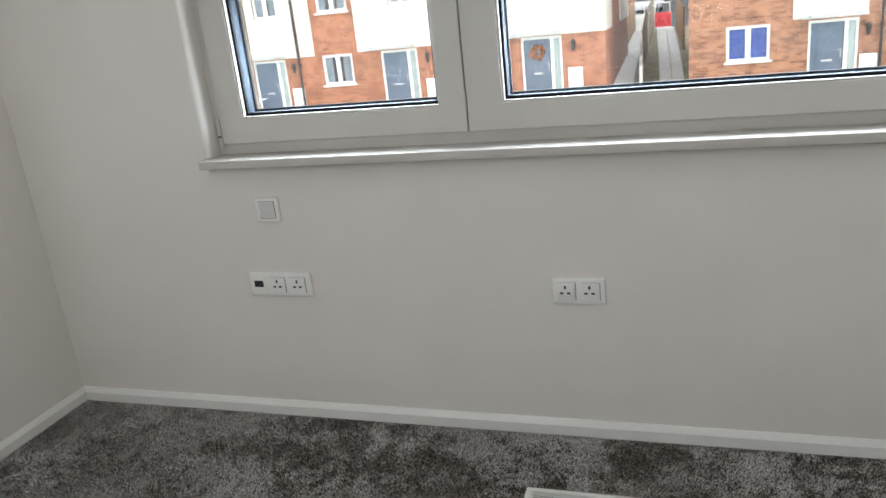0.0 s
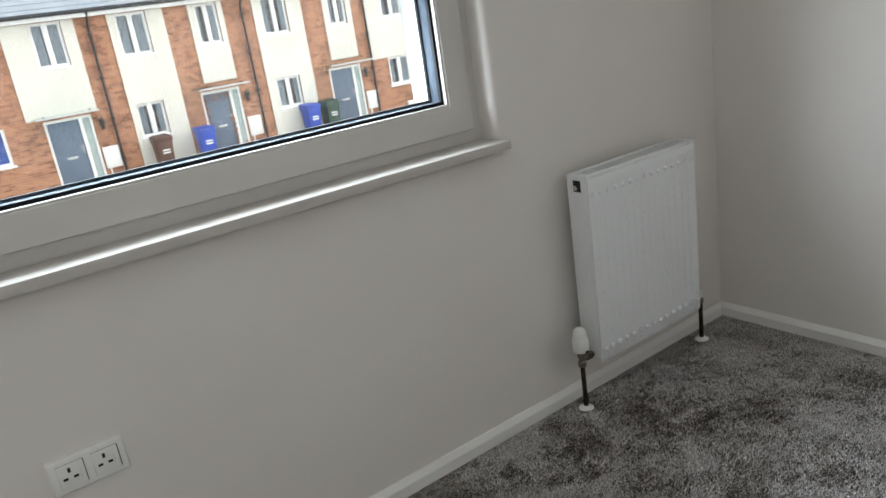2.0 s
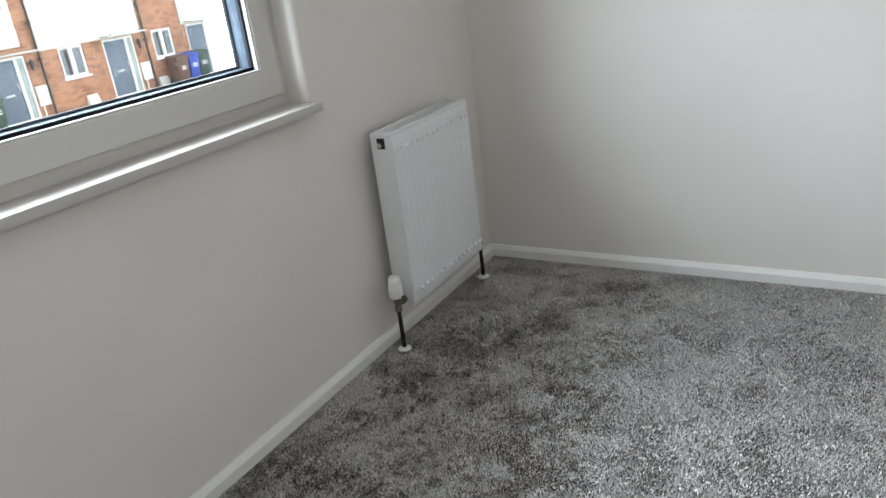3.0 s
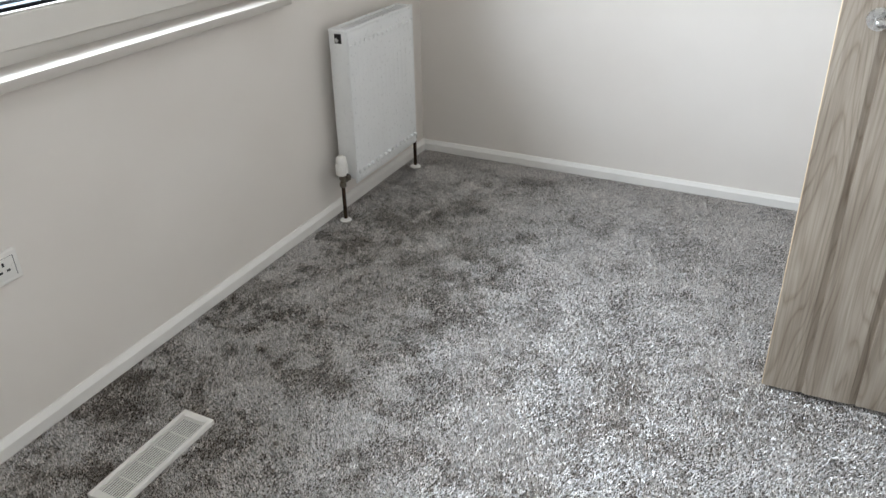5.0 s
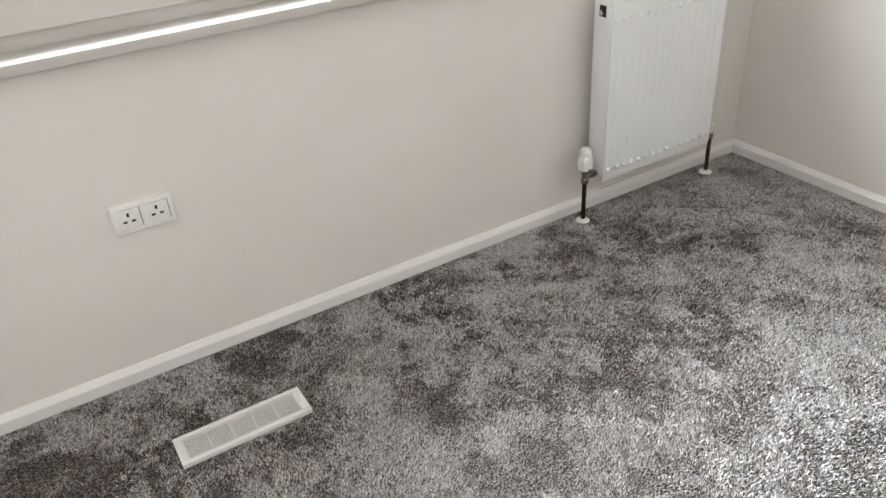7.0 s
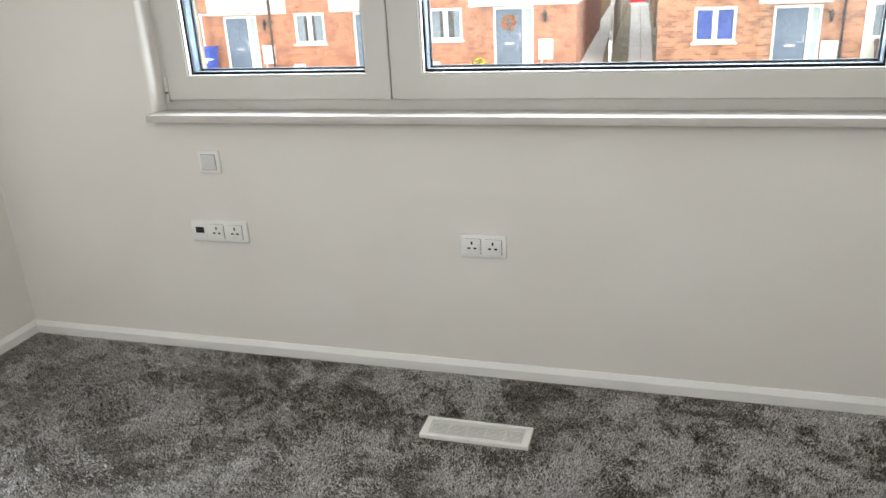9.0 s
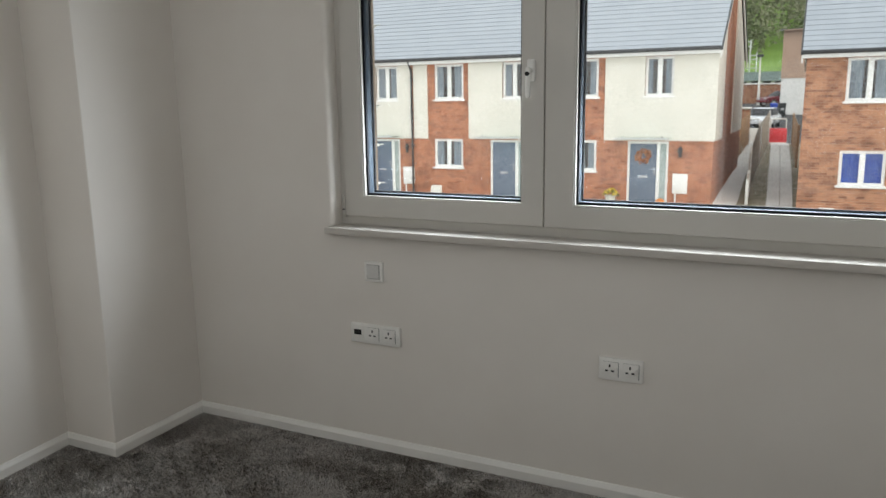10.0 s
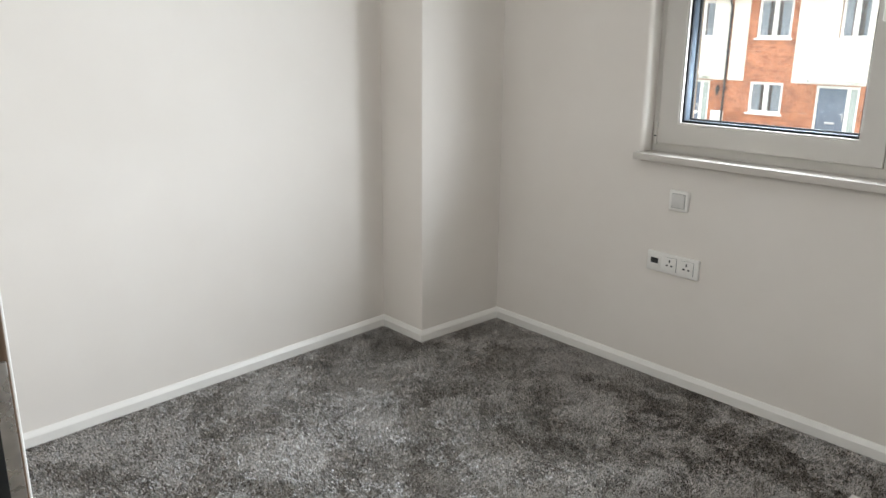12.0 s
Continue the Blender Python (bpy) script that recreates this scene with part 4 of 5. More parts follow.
def house_door(parent, x0):
    """A blue-grey door with a glazed sidelight, white frame and glass canopy; x0 is the frame's near side."""
    x1 = x0 + 1.30
    d = part("door", ring(B(), (x0, x1, G0 + 0.02, 0.03), (x0 + 0.07, x1 - 0.07, G0 + 0.10, -0.05), FYH + 0.02, FYH + 0.10, 0.006), M_FASCIA, parent)
    part("post", box(B(), (x0 + 0.93, FYH + 0.015, G0 + 0.05), (x0 + 1.03, FYH + 0.10, -0.02), 0.006), M_FASCIA, d)
    part("leaf", box(B(), (x0 + 0.075, FYH + 0.05, G0 + 0.10), (x0 + 0.925, FYH + 0.09, -0.055), 0.008), M_DOORBLUE, d, "blue-grey composite door leaf")
    part("sidelight", box(B(), (x0 + 1.03, FYH + 0.06, G0 + 0.10), (x1 - 0.07, FYH + 0.07, -0.055)), M_FROST, d, "pale frosted sidelight")
    part("letter_plate", box(B(), (x0 + 0.36, FYH + 0.035, -1.15), (x0 + 0.66, FYH + 0.055, -1.08), 0.01), M_CHROME, d)
    bm = B()
    box(bm, (x0 + 0.85, FYH + 0.035, -1.05), (x0 + 0.885, FYH + 0.055, -0.80), 0.006)
    box(bm, (x0 + 0.77, FYH - 0.005, -0.84), (x0 + 0.88, FYH + 0.02, -0.81), 0.008)
    part("handle", bm, M_CHROME, d)
    part("step", box(B(), (x0 - 0.1, FYH - 0.55, G0 - 0.1), (x1 + 0.1, FYH + 0.05, G0 + 0.07), 0.01), M_PAVE, d)
    c = part("canopy", box(B(), (x0 - 0.28, FYH - 0.75, 0.135), (x1 + 0.10, FYH + 0.0, 0.160), 0.004), M_CANOPY, parent, "glass door canopy on slim brackets")
    for x in (x0 - 0.05, x1 - 0.12):
        bm = B()
        rod(bm, (x, FYH - 0.70, 0.125), (x, FYH, 0.125), 0.014, None, 8)
        rod(bm, (x, FYH - 0.62, 0.12), (x, FYH - 0.62, 0.22), 0.02, None, 8)
        part("bracket", bm, M_LAMPGREY, c)
    part("canopy_rail", box(B(), (x0 - 0.28, FYH - 0.77, 0.12), (x1 + 0.10, FYH - 0.745, 0.175), 0.004), M_CHROME, c)
    return d


def lantern(parent, x, z=-0.30):
    bm = B()
    lathe(bm, [(0.02, -0.17), (0.05, -0.14), (0.075, 0.08), (0.09, 0.09), (0.03, 0.17), (0.01, 0.20)], (x, FYH - 0.11, z), 6)
    box(bm, (x - 0.03, FYH - 0.12, z + 0.02), (x + 0.03, FYH, z + 0.08), 0.006)
    part("wall_lantern", bm, M_LAMPGREY, parent)


def meter_box(parent, x0, z0=-1.62):
    m = part("meter_box", box(B(), (x0, FYH - 0.06, z0), (x0 + 0.46, FYH + 0.02, z0 + 0.63), 0.012), M_FASCIA, parent)
    part("meter_door", box(B(), (x0 + 0.03, FYH - 0.07, z0 + 0.03), (x0 + 0.43, FYH - 0.055, z0 + 0.60), 0.006), M_FASCIA, m)
    part("conduit", rod(B(), (x0 + 0.1, FYH - 0.03, G0), (x0 + 0.1, FYH - 0.03, z0 + 0.02), 0.025, None, 10), M_FASCIA, m)


def low_cover(parent, x0):
    bm = B()
    v = [bm.verts.new(p) for p in ((x0, FYH, G0), (x0 + 0.45, FYH, G0), (x0 + 0.45, FYH - 0.22, G0), (x0, FYH - 0.22, G0), (x0 + 0.02, FYH, G0 + 0.42), (x0 + 0.43, FYH, G0 + 0.42), (x0 + 0.43, FYH - 0.10, G0 + 0.38), (x0 + 0.02, FYH - 0.10, G0 + 0.38))]
    for q in ((3, 2, 1, 0), (4, 5, 6, 7), (0, 1, 5, 4), (2, 3, 7, 6), (1, 2, 6, 5), (3, 0, 4, 7)):
        bm.faces.new([v[i] for i in q])
    bmesh.ops.bevel(bm, geom=list(bm.edges), offset=0.02, segments=2, profile=0.5, affect='EDGES')
    part("ground_meter_cover", bm, M_WHITE, parent)


def house(label, x0, x1, windows, doors, panels, pipes=(), lamps=(), meters=(), covers=(), gable=0, seed=1, at=(0, 0, 0), brick=M_BRICK, drapes=None, gable_render=()):
    rng = random.Random(seed)
    h = thing("terraced_house", label, "house", "terraced houses", at=at)
    holes = [*windows, *[(d, d + 1.30, G0 + 0.02, 0.03) for d in doors]]
    bm = B()
    panel(bm, (x0, x1), (G0 - 0.4, EAVE), holes, FYH, FYH + 0.3)
    part("front_wall", bm, brick, h)
    part("back_wall", box(B(), (x0, FYH + DEPTH - 0.3, G0 - 0.4), (x1, FYH + DEPTH, EAVE)), brick, h)
    for s, x in ((-1, x0), (1, x1)):
        bm = B()
        xa, xb = (x, x + 0.25) if s < 0 else (x - 0.25, x)
        pts = [(FYH + 0.3, G0 - 0.4), (FYH + DEPTH - 0.3, G0 - 0.4), (FYH + DEPTH - 0.3, EAVE), (RIDGE_Y, RIDGE_Z - 0.12), (FYH + 0.3, EAVE + 0.1)]
        a = [bm.verts.new((xa, y, z)) for y, z in pts]
        b = [bm.verts.new((xb, y, z)) for y, z in pts]
        bm.faces.new(a), bm.faces.new(b[::-1])
        for i in range(5):
            bm.faces.new((a[i], b[i], b[(i + 1) % 5], a[(i + 1) % 5]))
        bmesh.ops.recalc_face_normals(bm, faces=bm.faces)
        part("gable_wall", bm, brick, h)
    part("floor_slab", box(B(), (x0 + 0.3, FYH + 0.35, G0), (x1 - 0.3, FYH + DEPTH - 0.35, G0 + 0.05)), M_PAVE, h)
    part("upper_floor", box(B(), (x0 + 0.3, FYH + 0.35, 0.45), (x1 - 0.3, FYH + DEPTH - 0.35, 0.65)), M_CEIL, h)
    # roof: overlapping slate courses on both slopes
    bm = B()
    ox0, ox1 = x0 - (0.12 if gable < 0 else 0), x1 + (0.12 if gable > 0 else 0)
    n = 22
    for side in (0, 1):
        ya, za = (FYH - 0.32, EAVE - 0.10) if side == 0 else (FYH + DEPTH + 0.32, EAVE - 0.10)
        d = Vector((0, RIDGE_Y - ya, RIDGE_Z - za))
        nor = Vector((0, -d.z, d.y)).normalized() * (1 if side == 0 else -1)
        if nor.z < 0:
            nor = -nor
        for k in range(n):
            p, q = Vector((0, ya, za)) + d * (k / n), Vector((0, ya, za)) + d * (min(k + 1.25, n) / n)
            p2, q2 = p + nor * 0.032, q + nor * 0.012
            v = [bm.verts.new((x, w.y, w.z)) for x in (ox0, ox1) for w in (p, q, q2, p2)]
            for f in ((0, 1, 2, 3), (7, 6, 5, 4), (0, 4, 5, 1), (1, 5, 6, 2), (2, 6, 7, 3), (3, 7, 4, 0)):
                bm.faces.new([v[i] for i in f])
    bmesh.ops.recalc_face_normals(bm, faces=bm.faces)
    roof = part("roof", bm, M_SLATE, h, "blue-grey slate roof in even courses")
    part("ridge", box(B(), (ox0, RIDGE_Y - 0.12, RIDGE_Z - 0.02), (ox1, RIDGE_Y + 0.12, RIDGE_Z + 0.07), 0.03), M_SLATE, roof)
    part("fascia", box(B(), (ox0, FYH - 0.30, EAVE - 0.26), (ox1, FYH + 0.02, EAVE - 0.08), 0.01), M_FASCIA, roof)
    bm = B()
    rod(bm, (ox0, FYH - 0.36, EAVE - 0.10), (ox1, FYH - 0.36, EAVE - 0.10), 0.06, None, 10)
    part("gutter", bm, M_GUTTER, roof)
    if gable:
        xe = ox1 if gable > 0 else ox0
        bm = B()
        for ya in (FYH - 0.32, FYH + DEPTH + 0.32):
            rod(bm, (xe, ya, EAVE - 0.14), (xe, RIDGE_Y, RIDGE_Z - 0.06), 0.055, None, 6)
        part("verge", bm, M_GUTTER, roof)
        bm = B()
        for ya in (FYH - 0.25, FYH + DEPTH + 0.25):
            d = Vector((0, RIDGE_Y - ya, RIDGE_Z - 0.12 - (EAVE - 0.2)))
            v = []
            for x in (xe - 0.02 * gable, xe + 0.02 * gable):
                for s, e in ((0, 0.0), (0, -0.2), (1, -0.2), (1, 0.0)):
                    v.append(bm.verts.new((x, ya + d.y * s, EAVE - 0.2 + d.z * s + e)))
            for f in ((0, 1, 2, 3), (7, 6, 5, 4), (0, 4, 5, 1), (1, 5, 6, 2), (2, 6, 7, 3), (3, 7, 4, 0)):
                bm.faces.new([v[i] for i in f])
        bmesh.ops.recalc_face_normals(bm, faces=bm.faces)
        part("bargeboard", bm, M_FASCIA, roof)
    for xa, xb, za, zb in panels:
        bm = B()
        panel(bm, (xa, xb), (za, zb), [w for w in holes if xa < (w[0] + w[1]) / 2 < xb and za < (w[2] + w[3]) / 2 < zb], FYH - 0.05, FYH + 0.02)
        part("render_panel", bm, M_RENDER, h)
    for ya, yb in gable_render:
        rise = (RIDGE_Z - 0.16 - EAVE) / (RIDGE_Y - FYH - 0.3)
        top = [max(TOP, EAVE + rise * (min(y, 2 * RIDGE_Y - y) - FYH - 0.3)) for y in (ya, yb)]
        bm = B()
        v = [bm.verts.new((x, y, z)) for x in (x1 - 0.01, x1 + 0.05) for y, z in ((ya, 0.05), (yb, 0.05), (yb, top[1]), (ya, top[0]))]
        for f in ((0, 1, 2, 3), (7, 6, 5, 4), (0, 4, 5, 1), (1, 5, 6, 2), (2, 6, 7, 3), (3, 7, 4, 0)):
            bm.faces.new([v[i] for i in f])
        bmesh.ops.recalc_face_normals(bm, faces=bm.faces)
        part("render_panel", bm, M_RENDER, h)
    for w in windows:
        house_window(h, *w, rng=rng, cloth=drapes if w[2] < 0 else None)
    for d in doors:
        house_door(h, d)
    for x in pipes:
        bm = B()
        rod(bm, (x, FYH - 0.09, G0), (x, FYH - 0.09, EAVE - 0.45), 0.036, None, 12)
        rod(bm, (x, FYH - 0.09, EAVE - 0.47), (x, FYH - 0.34, EAVE - 0.14), 0.036, None, 12)
        pipe = part("downpipe", bm, M_GUTTER, h)
        for z in (-1.4, -0.2, 1.0, 2.2):
            part("pipe_clip", box(B(), (x - 0.06, FYH - 0.13, z - 0.025), (x + 0.06, FYH, z + 0.025), 0.005), M_GUTTER, pipe)
    for x in lamps:
        lantern(h, x)
    for x in meters:
        meter_box(h, x)
    for x in covers:
        low_cover(h, x)
    return h


house("brick and cream-rendered terraced house with a slate roof", -15.3, -10.71, [(-14.6, -13.45, *UP), (-14.6, -13.45, *LOW), (-12.25, -11.32, *UP)], [-12.60], [(-13.15, -10.78, 0.06, TOP)], [-10.72], [-10.95], [-11.16], [-14.6], seed=2)
house("brick and cream-rendered terraced house with a slate roof", -10.71, -5.62, [(-9.82, -8.68, *UP), (-9.86, -8.72, *LOW), (-7.20, -6.33, *UP)], [-7.66], [(-10.66, -10.10, 0.06, TOP), (-8.47, -5.66, 0.06, TOP)], [], [-5.98], [-6.12], [-10.0], seed=3)
house("end terraced house of brick and cream render with a slate roof", -5.62, -0.20, [(-4.99, -3.85, *UP), (-5.0, -3.87, *LOW), (-2.35, -1.46, *UP)], [-2.84], [(-3.62, -0.16, 0.05, TOP)], [], [-1.17], [-1.38], [-5.1], 1, seed=4, gable_render=((FYH - 0.045, FYH + 2.0), (FYH + 5.4, FYH + DEPTH)))
house("end terraced house of mottled brick and cream render", 2.25, 7.33, [(3.32, 4.50, *UP), (3.30, 4.50, *LOW), (5.81, 6.66, *UP)], [5.50], [(5.08, 7.0, 0.10, TOP)], [7.35], [7.02], [6.84], [2.85], -1, seed=5, at=(0.0, 0, -0.24), brick=M_BRICK_MIX, drapes=M_DRAPE)
house("cream-rendered terraced house with brick piers", 7.14, 11.80, [(7.92, 8.84, *UP), (7.88, 8.74, *LOW), (10.32, 11.05, *UP)], [9.93], [(7.72, 9.35, G0 + 0.1, TOP), (10.12, 11.22, 0.30, TOP)], [11.82], [11.42], [11.28], [], seed=6, at=(0.19, 0, -0.24), brick=M_BRICK_MIX)
house("cream-rendered terraced house with brick piers", 11.80, 16.32, [(12.50, 13.42, *UP), (12.52, 13.42, *LOW), (14.95, 15.65, *UP)], [14.58], [(12.22, 13.95, G0 + 0.1, TOP), (14.75, 15.85, 0.30, TOP)], [16.34], [16.0], [15.92], [], seed=7, at=(0.19, 0, -0.24), brick=M_BRICK_MIX)
house("brick and cream-rendered terraced house with a slate roof", 16.32, 20.55, [(17.08, 18.02, *LOW), (17.1, 18.0, *UP), (19.2, 20.0, *UP)], [18.80], [(16.40, 20.45, 0.06, TOP)], [20.57], [20.25], [20.14], [17.6], seed=8, at=(0.19, 0, -0.24), brick=M_BRICK_MIX)
house("brick and cream-rendered terraced house with a slate roof", 20.55, 25.4, [(20.95, 21.9, *LOW), (20.95, 21.9, *UP), (22.9, 23.8, *UP)], [22.62], [(22.4, 25.3, 0.06, TOP)], [], [24.1], [24.0], [20.75, 24.6], 1, seed=9, at=(0.19, 0, -0.24), brick=M_BRICK_MIX)


# ---- outdoors: bins, planters, wreaths ----
def wheelie_bin(label, x, y, z, mat, h=1.06, w=0.50, turn=0.0):
    b = thing("wheelie_bin", label, "bin", "wheelie bins", at=(x, y, z))
    b.rotation_euler[2] = radians(turn)
    bm = B()
    box(bm, (-w / 2, -0.28, 0.05), (w / 2, 0.28, h - 0.1))
    for v in bm.verts:
        if v.co.z < 0.5:
            v.co.x *= 0.80
            v.co.y *= 0.78
    bmesh.ops.bevel(bm, geom=list(bm.edges), offset=0.03, segments=2, profile=0.5, affect='EDGES')
    part("body", bm, mat, b)
    part("rim", box(B(), (-w / 2 - 0.02, -0.30, h - 0.15), (w / 2 + 0.02, 0.30, h - 0.09), 0.012), mat, b)
    bm = B()
    box(bm, (-w / 2 - 0.015, -0.31, h - 0.09), (w / 2 + 0.015, 0.31, h - 0.02), 0.02)
    for v in bm.verts:
        if v.co.y > 0 and v.co.z > h - 0.06:
            v.co.z += 0.04
    part("lid", bm, mat, b)
    part("bar_handle", rod(B(), (-w / 2, 0.33, h - 0.12), (w / 2, 0.33, h - 0.12), 0.016, None, 8), mat, b)
    for x2 in (-w / 2 + 0.02, w / 2 - 0.02):
        part("wheel", rod(B(), (x2 - 0.03, 0.24, 0.1), (x2 + 0.03, 0.24, 0.1), 0.1, None, 14), M_BLACK, b)
    for k in range(2):
        part("print_bar", box(B(), (-0.11, -0.288, 0.62 - k * 0.08), (0.11, -0.262, 0.66 - k * 0.08)), M_FASCIA, b)
    return b


wheelie_bin("brown wheelie bin standing on the gravel strip", 8.44, FYH - 0.5, G0 - 0.20, M_BINBROWN)
wheelie_bin("bright blue wheelie bin beside a front door", 9.77, FYH - 0.55, G0 - 0.20, M_BINBLUE)
wheelie_bin("bright blue wheelie bin beside a green one", 13.54, FYH - 0.5, G0 - 0.20, M_BINBLUE)
wheelie_bin("dark green wheelie bin beside a blue one", 14.31, FYH - 0.45, G0 - 0.20, M_BINGREEN)
wheelie_bin("brown wheelie bin under a ground-floor window", 21.54, FYH - 0.6, G0 - 0.20, M_BINBROWN, w=0.58)
wheelie_bin("bright blue wheelie bin in a row of three", 22.19, FYH - 0.5, G0 - 0.20, M_BINBLUE)
wheelie_bin("dark grey-green wheelie bin in a row of three", 22.77, FYH - 0.4, G0 - 0.20, M_BINGREEN)
wheelie_bin("bright blue wheelie bin against a house front", -13.08, FYH - 0.5, G0 + 0.03, M_BINBLUE)
wheelie_bin("blue wheelie bin on the lane", -0.22, 62.4, ground_z(62.4), M_BINBLUE)
wheelie_bin("black wheelie bin on the lane", 0.40, 62.5, ground_z(62.5), M_BINBLACK)

rng = random.Random(11)


def pumpkin(x, y, z, r):
    p = thing("pumpkin", "small orange pumpkin on a doorstep", "pumpkin", "pumpkins", at=(x, y, z))
    bm = B()
    bmesh.ops.create_uvsphere(bm, u_segments=32, v_segments=14, radius=r)
    for v in bm.verts:
        a = math.atan2(v.co.y, v.co.x)
        k = 1 - 0.10 * abs(math.sin(a * 4))
        v.co = Vector((v.co.x * k, v.co.y * k, v.co.z * 0.78 + r * 0.78))
    part("flesh", bm, M_ORANGE, p)
    part("stalk", rod(B(), (0, 0, r * 1.45), (r * 0.15, 0, r * 1.85), r * 0.14, r * 0.08, 8), M_LEAF, p)


pumpkin(-1.68, FYH - 0.42, G0 + 0.07, 0.15)
pumpkin(11.14, FYH - 0.42, G0 - 0.17, 0.17)
pumpkin(24.3, FYH - 0.5, G0 - 0.205, 0.17)

pot = thing("flower_pot", "pot of bright yellow flowers beside a front door", "plant pot", at=(-3.28, FYH - 0.35, G0 + 0.035))
part("pot", lathe(B(), [(0.12, 0.0), (0.17, 0.26), (0.19, 0.27), (0.19, 0.30), (0.15, 0.30)], (0, 0, 0), 20), M_WHITE, pot)
bm, bm2 = B(), B()
for k in range(160):
    a, r, hgt = rng.random() * 6.283, 0.27 * math.sqrt(rng.random()), 0.0
    hgt = 0.34 + 0.22 * (1 - (r / 0.27) ** 2) * rng.uniform(0.6, 1.0)
    tgt = bm if k % 2 else bm2
    m = Matrix.Translation((r * math.cos(a), r * math.sin(a), hgt if k % 2 else hgt - 0.06)) @ Euler((rng.uniform(-.9, .9), rng.uniform(-.9, .9), a)).to_matrix().to_4x4()
    bmesh.ops.create_circle(tgt, cap_ends=True, segments=6, radius=rng.uniform(0.025, 0.045), matrix=m)
part("blooms", bm, M_YELLOW, pot)
part("leaves", bm2, M_LEAF, pot)

wr = thing("door_wreath", "round autumn wreath of orange leaves on a front door", "wreath", at=(-2.33, FYH + 0.03, -0.46))
bm = B()
for k in range(150):
    a = rng.random() * 6.283
    rr = 0.175 + rng.uniform(-0.085, 0.085)
    m = Matrix.Translation((rr * math.cos(a), rng.uniform(-0.05, 0.012), rr * math.sin(a))) @ Euler((rng.uniform(0.6, 2.4), rng.uniform(-1, 1), rng.uniform(0, 6))).to_matrix().to_4x4()
    bmesh.ops.create_circle(bm, cap_ends=True, segments=5, radius=rng.uniform(0.025, 0.055), matrix=m)
part("leaves", bm, M_WREATH, wr)
gar = thing("door_garland", "autumn leaf garland round a front door", "garland", at=(10.12, FYH + 0.03, -0.24))
bm = B()
for k in range(260):
    u = rng.random() * 4.7
    if u < 1.9:
        x, z = 0.10, -1.95 + u
    elif u < 2.8:
        x, z = 0.08 + (u - 1.9) * 0.93, -0.08 + rng.uniform(-0.2, 0.02)
    else:
        x, z = 0.90, -0.05 - (u - 2.8)
    m = Matrix.Translation((x + rng.uniform(-.06, .06), rng.uniform(-0.05, 0.012), z)) @ Euler((rng.uniform(0.6, 2.4), rng.uniform(-1, 1), rng.uniform(0, 6))).to_matrix().to_4x4()
    bmesh.ops.create_circle(bm, cap_ends=True, segments=5, radius=rng.uniform(0.015, 0.035), matrix=m)
part("leaves", bm, M_WREATH, gar)

# ---- outdoors: the gap between the houses ----
def board_fence(name, label, pts, mat, bw=0.15, cap=None):
    """Upright boards along plan points (x, y), stepping with the ground."""
    f = thing(name, label, "fence")
    for (xa, ya, ha), (xb, yb, hb) in zip(pts, pts[1:]):
        L = math.hypot(xb - xa, yb - ya)
        n = max(1, int(L / bw))
        ang = math.atan2(yb - ya, xb - xa)
        for i in range(n):
            u = (i + 0.5) / n
            x, y, hh = xa + (xb - xa) * u, ya + (yb - ya) * u, ha + (hb - ha) * u
            bm = box(B(), (-bw / 2 + 0.006, -0.012, 0), (bw / 2 - 0.006, 0.012, hh + 0.02 * ((i * 7) % 3 - 1)), 0.004, 1)
            b = part("board", bm, mat, f)
            b.matrix_local = Matrix.Translation((x, y, lane_z(y) - 0.03)) @ Matrix.Rotation(ang, 4, 'Z')
    for x, y, hh in pts:
        part("post", box(B(), (x - 0.05, y - 0.05, lane_z(y) - 0.05), (x + 0.05, y + 0.05, lane_z(y) + hh + 0.06), 0.01), cap or mat, f)
    return f


board_fence("garden_fence", "tan close-board fence behind the end house", [(-0.52, 32.0, 1.7), (-0.66, 38.0, 1.75), (-0.85, 46.4, 1.85)], M_FENCE_NEW, 0.2)
board_fence("garden_fence", "weathered grey board fence between two paths", [(0.80, 23.2, 0.75), (0.74, 24.4, 0.85), (0.70, 25.4, 1.45), (0.55, 33.0, 1.8), (0.24, 46.8, 1.95)], M_FENCE, 0.2, M_PAVE)
board_fence("garden_fence", "tan close-board fence behind the mottled brick house", [(2.05, 32.0, 1.7), (1.55, 46.5, 1.8)], M_FENCE_NEW, 0.2)
pier = thing("brick_pier", "brick gate pier with a pale cap", "pier")
part("shaft", box(B(), (-1.30, 46.8, ground_z(47) - 0.1), (-0.88, 47.3, 0.62), 0.008), M_BRICK_FAR, pier)
part("cap", box(B(), (-1.38, 46.7, 0.62), (-0.80, 47.4, 0.74), 0.03), M_WHITE, pier)


def barrier(label, x0, x1, y, mat):
    b = thing("road_barrier", label, "barrier", "road barriers", at=(x0, y, ground_z(y)))
    w = x1 - x0
    bm = B()
    box(bm, (0, -0.2, 0.03), (w, 0.2, 0.95))
    for v in bm.verts:
        if v.co.z > 0.5:
            v.co.y *= 0.45
    bmesh.ops.bevel(bm, geom=list(bm.edges), offset=0.04, segments=2, profile=0.5, affect='EDGES')
    part("body", bm, mat, b)
    part("foot", box(B(), (0.0, -0.26, 0.0), (w, 0.26, 0.1), 0.02), M_WHITE, b)
    bm = B()
    rod(bm, (0.03, 0, 1.5), (w - 0.03, 0, 1.5), 0.035, None, 10)
    for x in (0.06, w - 0.06):
        rod(bm, (x, 0, 0.9), (x, 0, 1.5), 0.03, None, 10)
    part("rail", bm, M_WHITE, b)


